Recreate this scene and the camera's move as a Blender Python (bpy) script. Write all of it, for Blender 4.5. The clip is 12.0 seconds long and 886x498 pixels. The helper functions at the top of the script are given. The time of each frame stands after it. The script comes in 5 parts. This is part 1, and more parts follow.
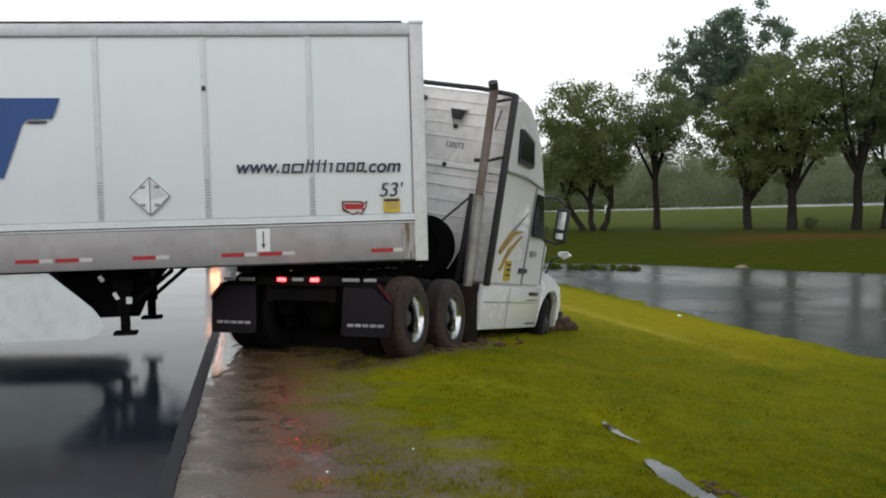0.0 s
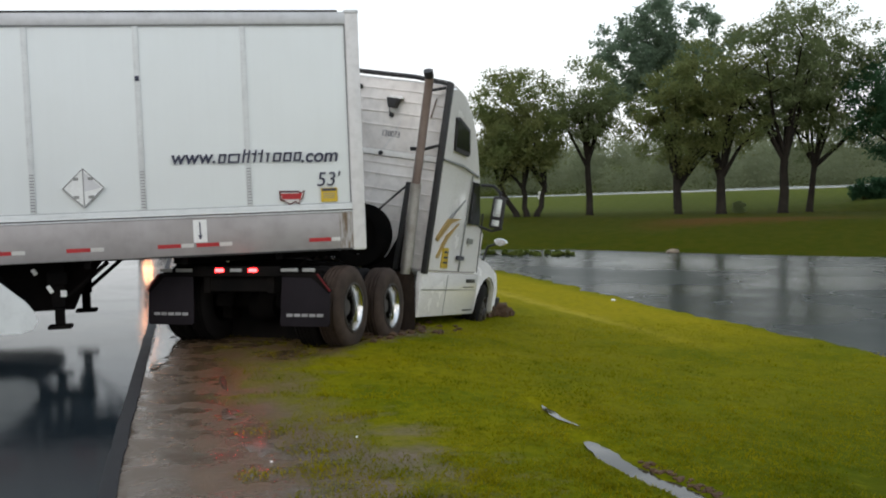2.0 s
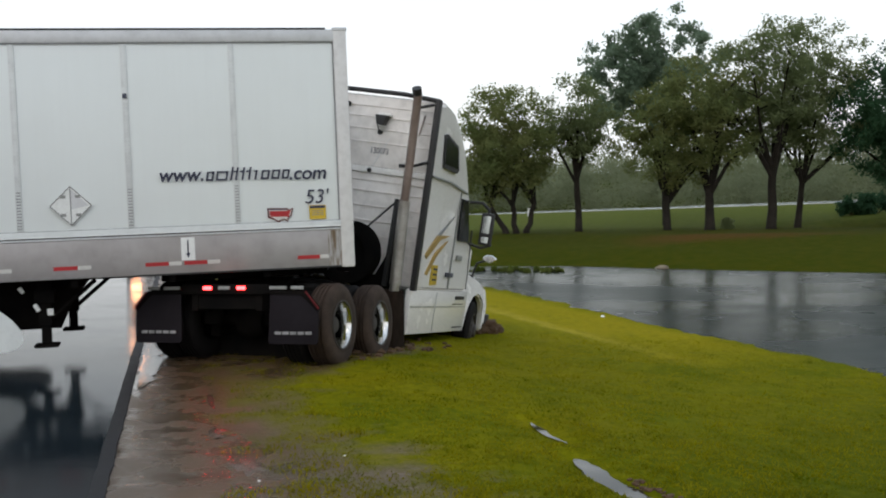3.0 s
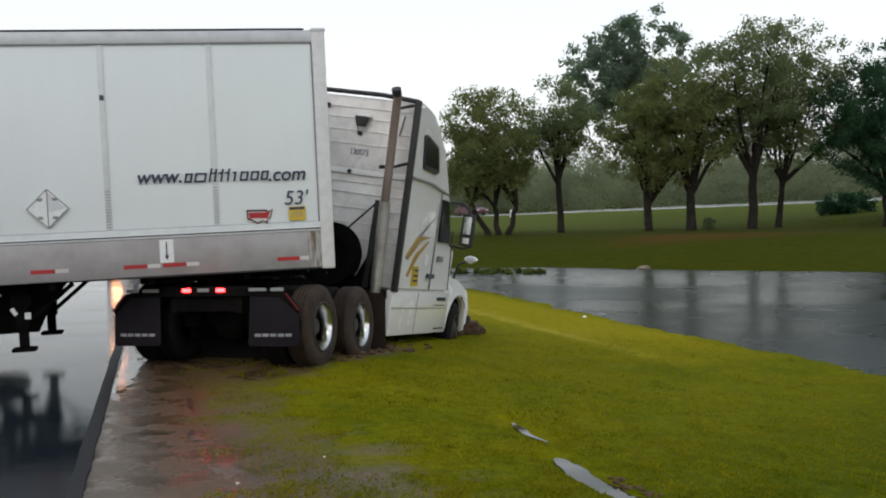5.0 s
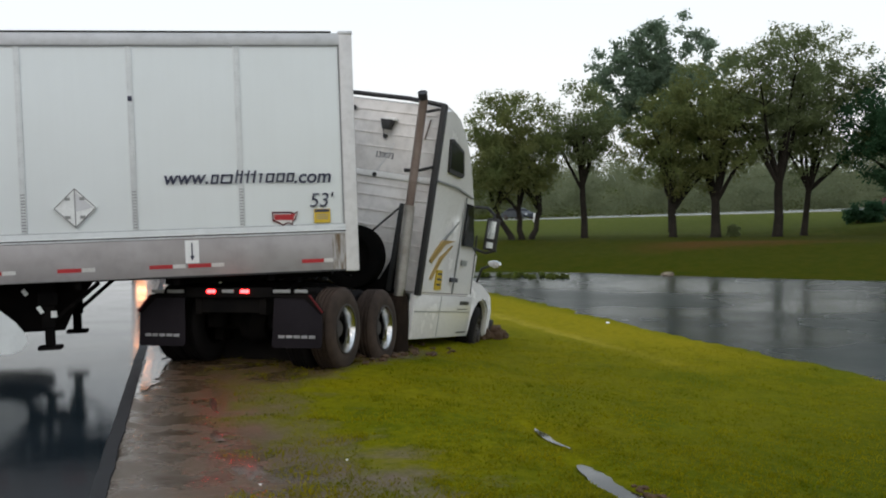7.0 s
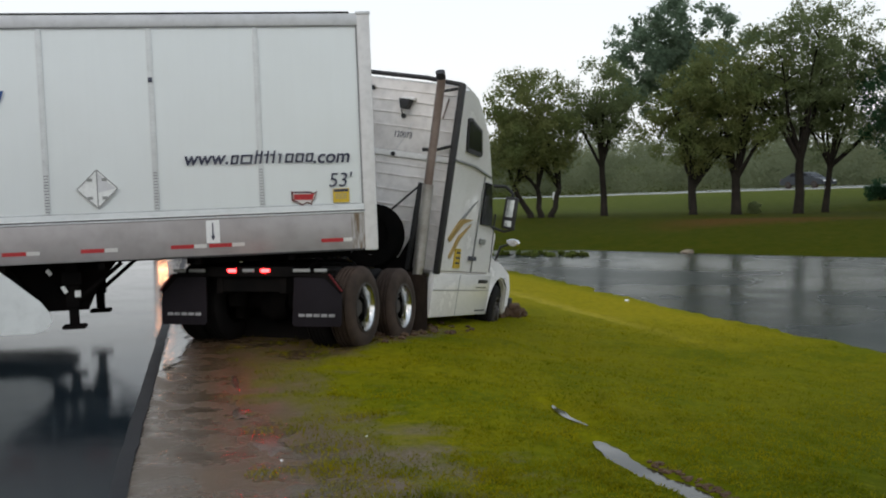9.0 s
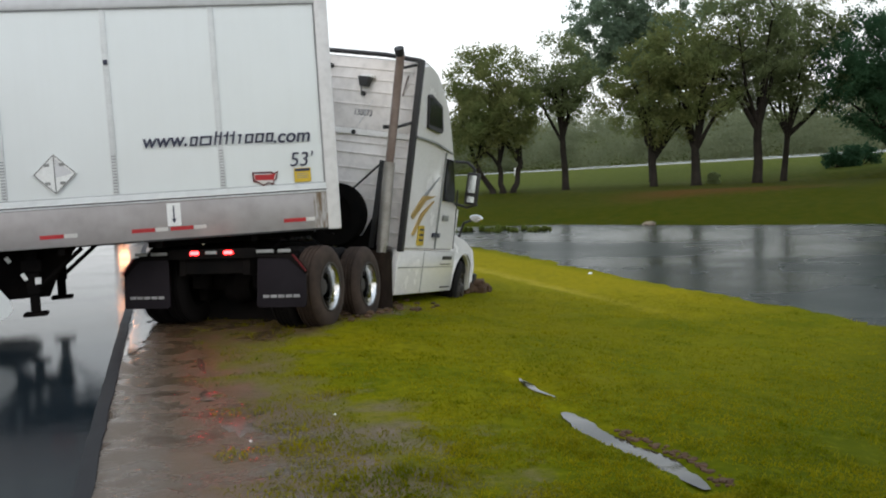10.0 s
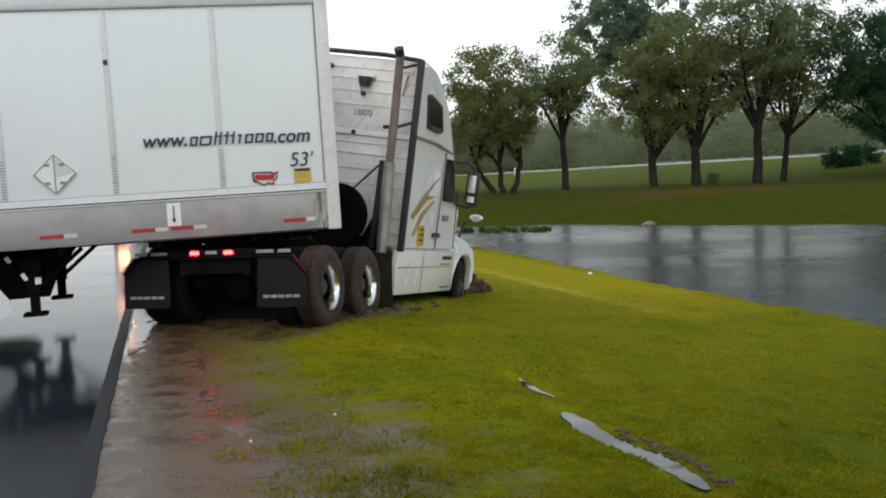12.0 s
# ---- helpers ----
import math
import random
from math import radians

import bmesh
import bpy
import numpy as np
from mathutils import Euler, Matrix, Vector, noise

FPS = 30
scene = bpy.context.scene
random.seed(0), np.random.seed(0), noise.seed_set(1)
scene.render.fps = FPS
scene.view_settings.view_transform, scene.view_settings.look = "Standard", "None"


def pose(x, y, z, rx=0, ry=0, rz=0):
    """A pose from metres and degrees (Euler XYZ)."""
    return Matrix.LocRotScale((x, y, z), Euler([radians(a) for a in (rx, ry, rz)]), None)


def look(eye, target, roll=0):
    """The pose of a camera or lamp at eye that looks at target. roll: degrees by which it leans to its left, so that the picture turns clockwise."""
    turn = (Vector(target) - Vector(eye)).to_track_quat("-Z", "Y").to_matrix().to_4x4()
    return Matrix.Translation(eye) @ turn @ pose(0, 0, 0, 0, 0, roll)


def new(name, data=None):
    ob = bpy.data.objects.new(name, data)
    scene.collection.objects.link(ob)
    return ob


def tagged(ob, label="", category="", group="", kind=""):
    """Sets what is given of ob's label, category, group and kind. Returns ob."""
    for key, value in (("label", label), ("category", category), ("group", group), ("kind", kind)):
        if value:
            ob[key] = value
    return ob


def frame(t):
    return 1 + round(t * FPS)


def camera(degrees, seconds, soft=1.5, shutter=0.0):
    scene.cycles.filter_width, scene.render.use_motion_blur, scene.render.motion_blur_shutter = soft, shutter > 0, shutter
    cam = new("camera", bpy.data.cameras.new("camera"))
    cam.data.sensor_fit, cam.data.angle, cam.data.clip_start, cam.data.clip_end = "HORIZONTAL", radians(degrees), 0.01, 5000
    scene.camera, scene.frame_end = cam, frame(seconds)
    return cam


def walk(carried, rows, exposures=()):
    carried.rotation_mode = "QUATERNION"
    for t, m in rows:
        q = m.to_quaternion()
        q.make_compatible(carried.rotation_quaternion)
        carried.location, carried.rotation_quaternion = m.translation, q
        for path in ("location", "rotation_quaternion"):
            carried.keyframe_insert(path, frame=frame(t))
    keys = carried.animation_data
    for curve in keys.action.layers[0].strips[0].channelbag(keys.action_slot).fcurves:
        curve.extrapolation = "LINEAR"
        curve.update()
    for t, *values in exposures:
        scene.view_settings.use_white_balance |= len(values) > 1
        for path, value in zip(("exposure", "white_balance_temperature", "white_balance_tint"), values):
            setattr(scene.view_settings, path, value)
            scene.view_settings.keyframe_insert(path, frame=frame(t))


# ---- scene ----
cam = camera(44.3, 12.0, soft=2.0)

# ---------------------------------------------------------------- camera
walk(cam, [
    (0, pose(0.030, 0.104, 1.979, 87.31, 0.01, 3.78)),
    (0.2, pose(0.014, 0.085, 1.986, 87.16, 0.00, 3.36)),
    (0.5, pose(-0.011, 0.056, 1.997, 87.62, -0.01, 3.69)),
    (0.8, pose(0.006, 0.038, 1.998, 87.63, -0.02, 2.86)),
    (1, pose(0.018, 0.026, 1.998, 87.48, -0.03, 1.99)),
    (1.2, pose(0.012, 0.024, 1.998, 86.86, 0.20, 0.67)),
    (1.5, pose(0.004, 0.020, 1.998, 87.01, 0.55, 0.14)),
    (2, pose(-0.014, 0.018, 2.000, 86.61, 0.55, 0.29)),
    (2.5, pose(-0.000, -0.000, 2.000, 86.25, 1.00, -0.00)),
    (3, pose(-0.002, 0.033, 2.005, 87.48, 0.66, -0.26)),
    (3.5, pose(0.011, 0.021, 1.994, 87.39, 0.89, -0.27)),
    (3.7, pose(0.011, 0.021, 1.994, 87.29, 0.89, -0.65)),
    (5.3, pose(0.034, 0.069, 1.974, 87.64, 1.04, -1.17)),
    (5.5, pose(0.034, 0.069, 1.974, 87.31, 1.04, -0.85)),
    (6, pose(0.013, 0.078, 1.981, 87.80, 1.45, 0.18)),
    (6.5, pose(0.033, 0.036, 1.996, 87.99, 1.11, -0.20)),
    (7, pose(0.011, 0.073, 1.984, 87.80, 0.34, 0.05)),
    (7.2, pose(0.011, 0.073, 1.984, 87.92, 0.34, -0.03)),
    (8.8, pose(0.031, -0.019, 1.997, 86.90, 0.61, 1.65)),
    (9, pose(0.031, -0.019, 1.997, 86.66, 0.61, 1.08)),
    (9.5, pose(0.019, 0.001, 1.965, 86.43, 0.86, 0.24)),
    (9.7, pose(0.021, -0.006, 1.970, 85.82, 1.50, -0.06)),
    (9.88, pose(0.025, -0.017, 1.978, 85.46, 1.97, -0.95)),
    (12, pose(0.025, -0.017, 1.978, 85.46, 1.97, -0.95)),
], exposures=[(0, -0.1), (2, -0.02), (2.9, -0.12), (7.2, -0.2), (9, -0.22), (9.65, -0.2), (9.88, 0.08), (12, 0.08)])

# ---------------------------------------------------------------- light
world = bpy.data.worlds.new("overcast_sky")
scene.world = world
world.use_nodes = True
wn, wl = world.node_tree.nodes, world.node_tree.links
sky = wn.new("ShaderNodeTexSky")
sky.sky_type = 'NISHITA'
sky.sun_disc = False
sky.sun_elevation = radians(38)
sky.sun_rotation = radians(200)
sky.air_density = 1.6
sky.dust_density = 4.0
gain = wn.new("ShaderNodeVectorMath")
gain.operation = 'SCALE'
gain.inputs["Scale"].default_value = 0.12
cloud = wn.new("ShaderNodeMix")
cloud.data_type = 'RGBA'
cloud.inputs["Factor"].default_value = 0.82
# the overcast is white towards the horizon and lets a little blue through higher up
up = wn.new("ShaderNodeSeparateXYZ")
wl.new(wn.new("ShaderNodeTexCoord").outputs["Generated"], up.inputs[0])
height = wn.new("ShaderNodeMapRange")
height.inputs["From Min"].default_value, height.inputs["From Max"].default_value = 0.10, 0.45
wl.new(up.outputs["Z"], height.inputs["Value"])
veil = wn.new("ShaderNodeMix")
veil.data_type = 'RGBA'
veil.inputs["A"].default_value = (1.33, 1.37, 1.41, 1)
veil.inputs["B"].default_value = (0.99, 1.14, 1.31, 1)
wl.new(height.outputs["Result"], veil.inputs["Factor"])
wl.new(veil.outputs["Result"], cloud.inputs["B"])
wl.new(sky.outputs["Color"], gain.inputs[0])
wl.new(gain.outputs["Vector"], cloud.inputs["A"])
wl.new(cloud.outputs["Result"], wn["Background"].inputs["Color"])
wn["Background"].inputs["Strength"].default_value = 1.0

sun = new("sun", bpy.data.lights.new("sun", 'SUN'))
sun.data.energy = 0.6
sun.data.angle = radians(25)
sun.data.color = (1.0, 0.97, 0.92)
sun.matrix_world = look((-30, -60, 60), (0, 14, 0))
scene.view_settings.exposure = 0.0


# ---------------------------------------------------------------- materials
def nodes_of(name):
    m = bpy.data.materials.new(name)
    m.use_nodes = True
    return m, m.node_tree.nodes, m.node_tree.links, m.node_tree.nodes["Principled BSDF"]


def mixer(n, l, fac, a, b):
    mx = n.new("ShaderNodeMix")
    mx.data_type = 'RGBA'
    for key, v in (("Factor", fac), ("A", a), ("B", b)):
        if isinstance(v, bpy.types.NodeSocket):
            l.new(v, mx.inputs[key])
        elif key == "Factor":
            mx.inputs[key].default_value = v
        else:
            mx.inputs[key].default_value = (*v, 1)
    return mx.outputs["Result"]


def ramp(n, l, src, lo, hi):
    r = n.new("ShaderNodeMapRange")
    r.inputs["From Min"].default_value, r.inputs["From Max"].default_value = lo, hi
    l.new(src, r.inputs["Value"])
    return r.outputs["Result"]


def noise_of(n, l, vec, scale, detail=4.0, rough=0.55):
    t = n.new("ShaderNodeTexNoise")
    t.inputs["Scale"].default_value, t.inputs["Detail"].default_value = scale, detail
    t.inputs["Roughness"].default_value = rough
    l.new(vec, t.inputs["Vector"])
    return t.outputs["Fac"]


def math_node(n, l, op, a, b=0.0):
    m = n.new("ShaderNodeMath")
    m.operation = op
    for i, v in enumerate((a, b)):
        if isinstance(v, bpy.types.NodeSocket):
            l.new(v, m.inputs[i])
        else:
            m.inputs[i].default_value = v
    return m.outputs[0]


def bump(n, l, height, strength, dist, bsdf):
    b = n.new("ShaderNodeBump")
    b.inputs["Strength"].default_value, b.inputs["Distance"].default_value = strength, dist
    l.new(height, b.inputs["Height"])
    l.new(b.outputs["Normal"], bsdf.inputs["Normal"])


def surface(name, base, dark=None, rough=0.5, metal=0.0, big=1.5, fine=30.0, amount=(0.35, 0.75), rough_to=None,
            relief=0.15, depth=0.003, coat=0.0, spec=0.5):
    """A worn surface: two colours mixed by stains and by grain, with fine relief."""
    m, n, l, b = nodes_of(name)
    co = n.new("ShaderNodeTexCoord").outputs["Object"]
    dark = dark or tuple(c * 0.7 for c in base)
    stain = ramp(n, l, noise_of(n, l, co, big, 5.0, 0.6), *amount)
    grain = noise_of(n, l, co, fine, 3.0)
    c1 = mixer(n, l, stain, base, dark)
    c2 = mixer(n, l, math_node(n, l, 'MULTIPLY', ramp(n, l, grain, 0.45, 0.8), 0.35), c1, tuple(c * 0.6 for c in dark))
    l.new(c2, b.inputs["Base Color"])
    b.inputs["Metallic"].default_value = metal
    b.inputs["Specular IOR Level"].default_value = spec
    b.inputs["Coat Weight"].default_value = coat
    b.inputs["Coat Roughness"].default_value = 0.08
    rr = n.new("ShaderNodeMapRange")
    rr.inputs["To Min"].default_value, rr.inputs["To Max"].default_value = rough, rough_to if rough_to is not None else min(1, rough + 0.15)
    l.new(stain, rr.inputs["Value"])
    l.new(rr.outputs["Result"], b.inputs["Roughness"])
    if relief:
        bump(n, l, grain, relief, depth, b)
    return m


def glow(name, colour, strength):
    m, n, l, b = nodes_of(name)
    b.inputs["Base Color"].default_value = (*colour, 1)
    b.inputs["Emission Color"].default_value = (*colour, 1)
    b.inputs["Emission Strength"].default_value = strength
    return m


EDGE_P, EDGE_D = (-2.287, 7.38), Vector((-1.604, 6.72, 0)).normalized()     # the edge of the road
EDGE_N = Vector((EDGE_D.y, -EDGE_D.x, 0))                                   # to the right of the road


def side_of_road(x, y):
    return (x - EDGE_P[0]) * EDGE_N.x + (y - EDGE_P[1]) * EDGE_N.y


def dotted(n, l, co, v, off):
    d = n.new("ShaderNodeVectorMath")
    d.operation = 'DOT_PRODUCT'
    l.new(co, d.inputs[0])
    d.inputs[1].default_value = tuple(v)
    return math_node(n, l, 'SUBTRACT', d.outputs["Value"], off)


def ground_material():
    """Lawn with yellow patches; wet mud along the road that thins out into the lawn."""
    m, n, l, b = nodes_of("wet_lawn_and_mud")
    co = n.new("ShaderNodeTexCoord").outputs["Object"]
    side = dotted(n, l, co, EDGE_N, EDGE_N.x * EDGE_P[0] + EDGE_N.y * EDGE_P[1])
    along = dotted(n, l, co, EDGE_D, EDGE_D.x * EDGE_P[0] + EDGE_D.y * EDGE_P[1])
    big = noise_of(n, l, co, 0.55, 5.0, 0.6)
    mid = noise_of(n, l, co, 2.2, 5.0, 0.6)
    fine = noise_of(n, l, co, 22.0, 4.0, 0.65)
    tiny = noise_of(n, l, co, 90.0, 3.0, 0.6)
    grass = mixer(n, l, ramp(n, l, big, 0.35, 0.65), (0.100, 0.112, 0.001), (0.190, 0.160, 0.002))
    grass = mixer(n, l, ramp(n, l, mid, 0.5, 0.75), grass, (0.142, 0.137, 0.001))
    grass = mixer(n, l, math_node(n, l, 'MULTIPLY', ramp(n, l, fine, 0.48, 0.75), 0.65), grass, (0.04, 0.054, 0.002))
    grass = mixer(n, l, math_node(n, l, 'MULTIPLY', ramp(n, l, tiny, 0.5, 0.8), 0.5), grass, (0.12, 0.125, 0.012))
    shore = dotted(n, l, co, (-0.955, -0.296, 0), -0.955 * 4.2 - 0.296 * 28.0)
    # corner fall-off of light, put into the near right grass colour
    corner_dark = math_node(n, l, 'ADD', dotted(n, l, co, (0.80, -0.60, 0), 0.80 * 2.6 - 0.60 * 12.0), math_node(n, l, 'MULTIPLY', math_node(n, l, 'SUBTRACT', big, 0.5), 5.0))
    grass = mixer(n, l, math_node(n, l, 'MULTIPLY', ramp(n, l, corner_dark, 0.0, 2.6), 0.75), grass, (0.046, 0.062, 0.001))
    inland = ramp(n, l, dotted(n, l, co, (0, 1, 0), 0.0), 17.5, 23.0)
    strip = math_node(n, l, 'MULTIPLY', ramp(n, l, shore, 0.0, 0.8), ramp(n, l, math_node(n, l, 'ADD', shore, math_node(n, l, 'MULTIPLY', mid, 2.0)), 5.6, 3.6))
    grass = mixer(n, l, math_node(n, l, 'MULTIPLY', math_node(n, l, 'MULTIPLY', strip, inland), 0.8), grass, (0.27, 0.215, 0.006))
    trodden = math_node(n, l, 'ABSOLUTE', math_node(n, l, 'SUBTRACT', math_node(n, l, 'ADD', shore, math_node(n, l, 'MULTIPLY', mid, 0.7)), 3.25))
    grass = mixer(n, l, math_node(n, l, 'MULTIPLY', math_node(n, l, 'MULTIPLY', ramp(n, l, trodden, 0.34, 0.08), inland), 0.6), grass, (0.34, 0.27, 0.035))
    tuft = noise_of(n, l, co, 7.0, 5.0, 0.7)
    grass = mixer(n, l, math_node(n, l, 'MULTIPLY', ramp(n, l, tuft, 0.47, 0.68), 0.55), grass, (0.034, 0.052, 0.001))
    grass = mixer(n, l, math_node(n, l, 'MULTIPLY', ramp(n, l, tuft, 0.46, 0.30), 0.5), grass, (0.20, 0.19, 0.006))
    # past the pond: a rank bank with shade put into its dark colour, bare red soil, then a paler mown field
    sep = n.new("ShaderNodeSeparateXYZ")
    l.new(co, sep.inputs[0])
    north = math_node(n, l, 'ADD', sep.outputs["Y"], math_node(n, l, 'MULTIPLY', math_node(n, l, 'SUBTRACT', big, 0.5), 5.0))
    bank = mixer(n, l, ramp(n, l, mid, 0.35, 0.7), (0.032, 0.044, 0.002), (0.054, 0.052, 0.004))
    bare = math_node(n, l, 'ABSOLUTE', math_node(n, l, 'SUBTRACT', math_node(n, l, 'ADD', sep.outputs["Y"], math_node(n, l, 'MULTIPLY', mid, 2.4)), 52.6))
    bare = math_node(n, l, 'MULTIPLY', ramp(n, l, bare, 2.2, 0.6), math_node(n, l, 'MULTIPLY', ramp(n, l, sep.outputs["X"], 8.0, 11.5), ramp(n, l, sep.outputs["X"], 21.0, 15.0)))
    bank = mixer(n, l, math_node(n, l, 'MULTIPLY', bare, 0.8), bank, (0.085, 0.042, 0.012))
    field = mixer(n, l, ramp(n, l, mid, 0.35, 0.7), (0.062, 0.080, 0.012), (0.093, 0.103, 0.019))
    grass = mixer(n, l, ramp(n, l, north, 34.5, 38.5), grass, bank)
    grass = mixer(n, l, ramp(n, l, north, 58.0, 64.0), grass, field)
    mud = mixer(n, l, ramp(n, l, mid, 0.35, 0.65), (0.105, 0.064, 0.034), (0.052, 0.032, 0.017))
    mud = mixer(n, l, math_node(n, l, 'MULTIPLY', ramp(n, l, fine, 0.45, 0.7), 0.5), mud, (0.080, 0.056, 0.032))
    mud = mixer(n, l, math_node(n, l, 'MULTIPLY', ramp(n, l, math_node(n, l, 'ADD', side, math_node(n, l, 'MULTIPLY', fine, 0.2)), 0.62, 0.42), 0.8), mud, (0.100, 0.077, 0.058))
    # the muddy belt along the road, ragged
    ragged = math_node(n, l, 'ADD', side, math_node(n, l, 'MULTIPLY', math_node(n, l, 'SUBTRACT', mid, 0.5), 2.8))
    ragged = math_node(n, l, 'ADD', ragged, math_node(n, l, 'MULTIPLY', math_node(n, l, 'SUBTRACT', fine, 0.5), 0.7))
    ragged = math_node(n, l, 'SUBTRACT', ragged, math_node(n, l, 'MULTIPLY', ramp(n, l, along, 2.4, 0.2), 0.75))
    belt = ramp(n, l, ragged, 1.9, 0.8)
    belt.node.clamp = True
    # the tracks that the sunk wheels have churned
    across = dotted(n, l, co, (0.952, -0.305, 0), 0.952 * -2.42 - 0.305 * 14.11 + 0.92)
    ahead = dotted(n, l, co, (0.305, 0.952, 0), 0.305 * -2.42 + 0.952 * 14.11)
    rag = math_node(n, l, 'MULTIPLY', math_node(n, l, 'SUBTRACT', mid, 0.5), 0.9)
    churn = ramp(n, l, math_node(n, l, 'ADD', math_node(n, l, 'ABSOLUTE', math_node(n, l, 'ADD', across, math_node(n, l, 'MULTIPLY', ahead, -0.10))), rag), 0.55, 0.25)
    churn = math_node(n, l, 'MULTIPLY', churn, ramp(n, l, math_node(n, l, 'ADD', ahead, rag), -2.3, -1.3))
    churn = math_node(n, l, 'MULTIPLY', churn, ramp(n, l, ahead, 3.0, 2.0))
    belt = math_node(n, l, 'MAXIMUM', belt, churn)
    # the ground that the stuck tractor has ground to mud, and the ruts behind its wheels
    middle = math_node(n, l, 'ABSOLUTE', math_node(n, l, 'SUBTRACT', across, -0.92))
    stirred = math_node(n, l, 'MULTIPLY', ramp(n, l, math_node(n, l, 'ADD', middle, rag), 1.55, 1.15), ramp(n, l, math_node(n, l, 'ADD', ahead, rag), -1.7, -0.7))
    stirred = math_node(n, l, 'MULTIPLY', stirred, ramp(n, l, ahead, 3.4, 2.6))
    belt = math_node(n, l, 'MAXIMUM', belt, stirred)
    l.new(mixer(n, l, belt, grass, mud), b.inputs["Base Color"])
    wet = ramp(n, l, mid, 0.42, 0.62)
    r = math_node(n, l, 'SUBTRACT', 0.9, math_node(n, l, 'MULTIPLY', belt, math_node(n, l, 'ADD', 0.5, math_node(n, l, 'MULTIPLY', wet, 0.32))))
    l.new(r, b.inputs["Roughness"])
    l.new(math_node(n, l, 'ADD', 0.02, math_node(n, l, 'MULTIPLY', belt, 0.24)), b.inputs["Specular IOR Level"])
    h = math_node(n, l, 'ADD', math_node(n, l, 'MULTIPLY', fine, 0.7), math_node(n, l, 'MULTIPLY', tiny, 0.3))
    h = math_node(n, l, 'MULTIPLY', h, math_node(n, l, 'SUBTRACT', 1.0, math_node(n, l, 'MULTIPLY', belt, math_node(n, l, 'ADD', 0.5, math_node(n, l, 'MULTIPLY', wet, 0.42)))))
    bump(n, l, h, 0.6, 0.03, b)
    return m


def road_material():
    """Rain-soaked asphalt: dark stone with a film of water, deeper in the wheel tracks."""
    m, n, l, b = nodes_of("wet_asphalt")
    co = n.new("ShaderNodeTexCoord").outputs["Object"]
    mid = noise_of(n, l, co, 0.9, 5.0, 0.6)
    grit = noise_of(n, l, co, 60.0, 3.0, 0.6)
    fine = noise_of(n, l, co, 6.0, 4.0, 0.6)
    c = mixer(n, l, ramp(n, l, mid, 0.35, 0.7), (0.008, 0.012, 0.015), (0.014, 0.019, 0.023))
    c = mixer(n, l, math_node(n, l, 'MULTIPLY', ramp(n, l, grit, 0.5, 0.75), 0.35), c, (0.05, 0.055, 0.056))
    l.new(c, b.inputs["Base Color"])
    r = n.new("ShaderNodeMapRange")
    r.inputs["From Min"].default_value, r.inputs["From Max"].default_value = 0.35, 0.7
    r.inputs["To Min"].default_value, r.inputs["To Max"].default_value = 0.05, 0.15
    l.new(mid, r.inputs["Value"])
    l.new(r.outputs["Result"], b.inputs["Roughness"])
    b.inputs["IOR"].default_value = 1.10
    h = math_node(n, l, 'ADD', math_node(n, l, 'MULTIPLY', fine, 0.8), math_node(n, l, 'MULTIPLY', grit, 0.2))
    bump(n, l, h, 0.07, 0.02, b)
    return m


def water_material():
    m, n, l, b = nodes_of("pond_water")
    co = n.new("ShaderNodeTexCoord").outputs["Object"]
    mp = n.new("ShaderNodeMapping")
    mp.inputs["Scale"].default_value = (1.0, 3.0, 1.0)
    l.new(co, mp.inputs["Vector"])
    w1 = noise_of(n, l, mp.outputs["Vector"], 1.2, 5.0, 0.6)
    w2 = noise_of(n, l, mp.outputs["Vector"], 9.0, 3.0, 0.6)
    patch = noise_of(n, l, co, 0.16, 3.0)
    b.inputs["Base Color"].default_value = (0.022, 0.027, 0.022, 1)
    r = n.new("ShaderNodeMapRange")
    r.inputs["From Min"].default_value, r.inputs["From Max"].default_value = 0.4, 0.62
    r.inputs["To Min"].default_value, r.inputs["To Max"].default_value = 0.20, 0.32
    l.new(patch, r.inputs["Value"])
    l.new(r.outputs["Result"], b.inputs["Roughness"])
    b.inputs["IOR"].default_value = 1.16
    bump(n, l, math_node(n, l, 'ADD', w1, math_node(n, l, 'MULTIPLY', w2, 0.3)), 0.14, 0.04, b)
    return m


def leaf_material(name, a, c, bright, clumps=0.5, lively=0.35):
    m, n, l, b = nodes_of(name)
    g = n.new("ShaderNodeNewGeometry")
    co = n.new("ShaderNodeTexCoord").outputs["Object"]
    clump = ramp(n, l, noise_of(n, l, co, clumps, 3.0), 0.35, 0.65)
    col = mixer(n, l, clump, a, c)
    col = mixer(n, l, math_node(n, l, 'MULTIPLY', ramp(n, l, g.outputs["Random Per Island"], 0.6, 1.0), lively), col, bright)
    l.new(col, b.inputs["Base Color"])
    b.inputs["Roughness"].default_value = 0.7
    b.inputs["Specular IOR Level"].default_value = 0.06
    tr = n.new("ShaderNodeBsdfTranslucent")
    l.new(col, tr.inputs["Color"])
    ms = n.new("ShaderNodeMixShader")
    ms.inputs["Fac"].default_value = 0.62
    l.new(b.outputs[0], ms.inputs[1])
    l.new(tr.outputs[0], ms.inputs[2])
    l.new(ms.outputs[0], n["Material Output"].inputs["Surface"])
    return m


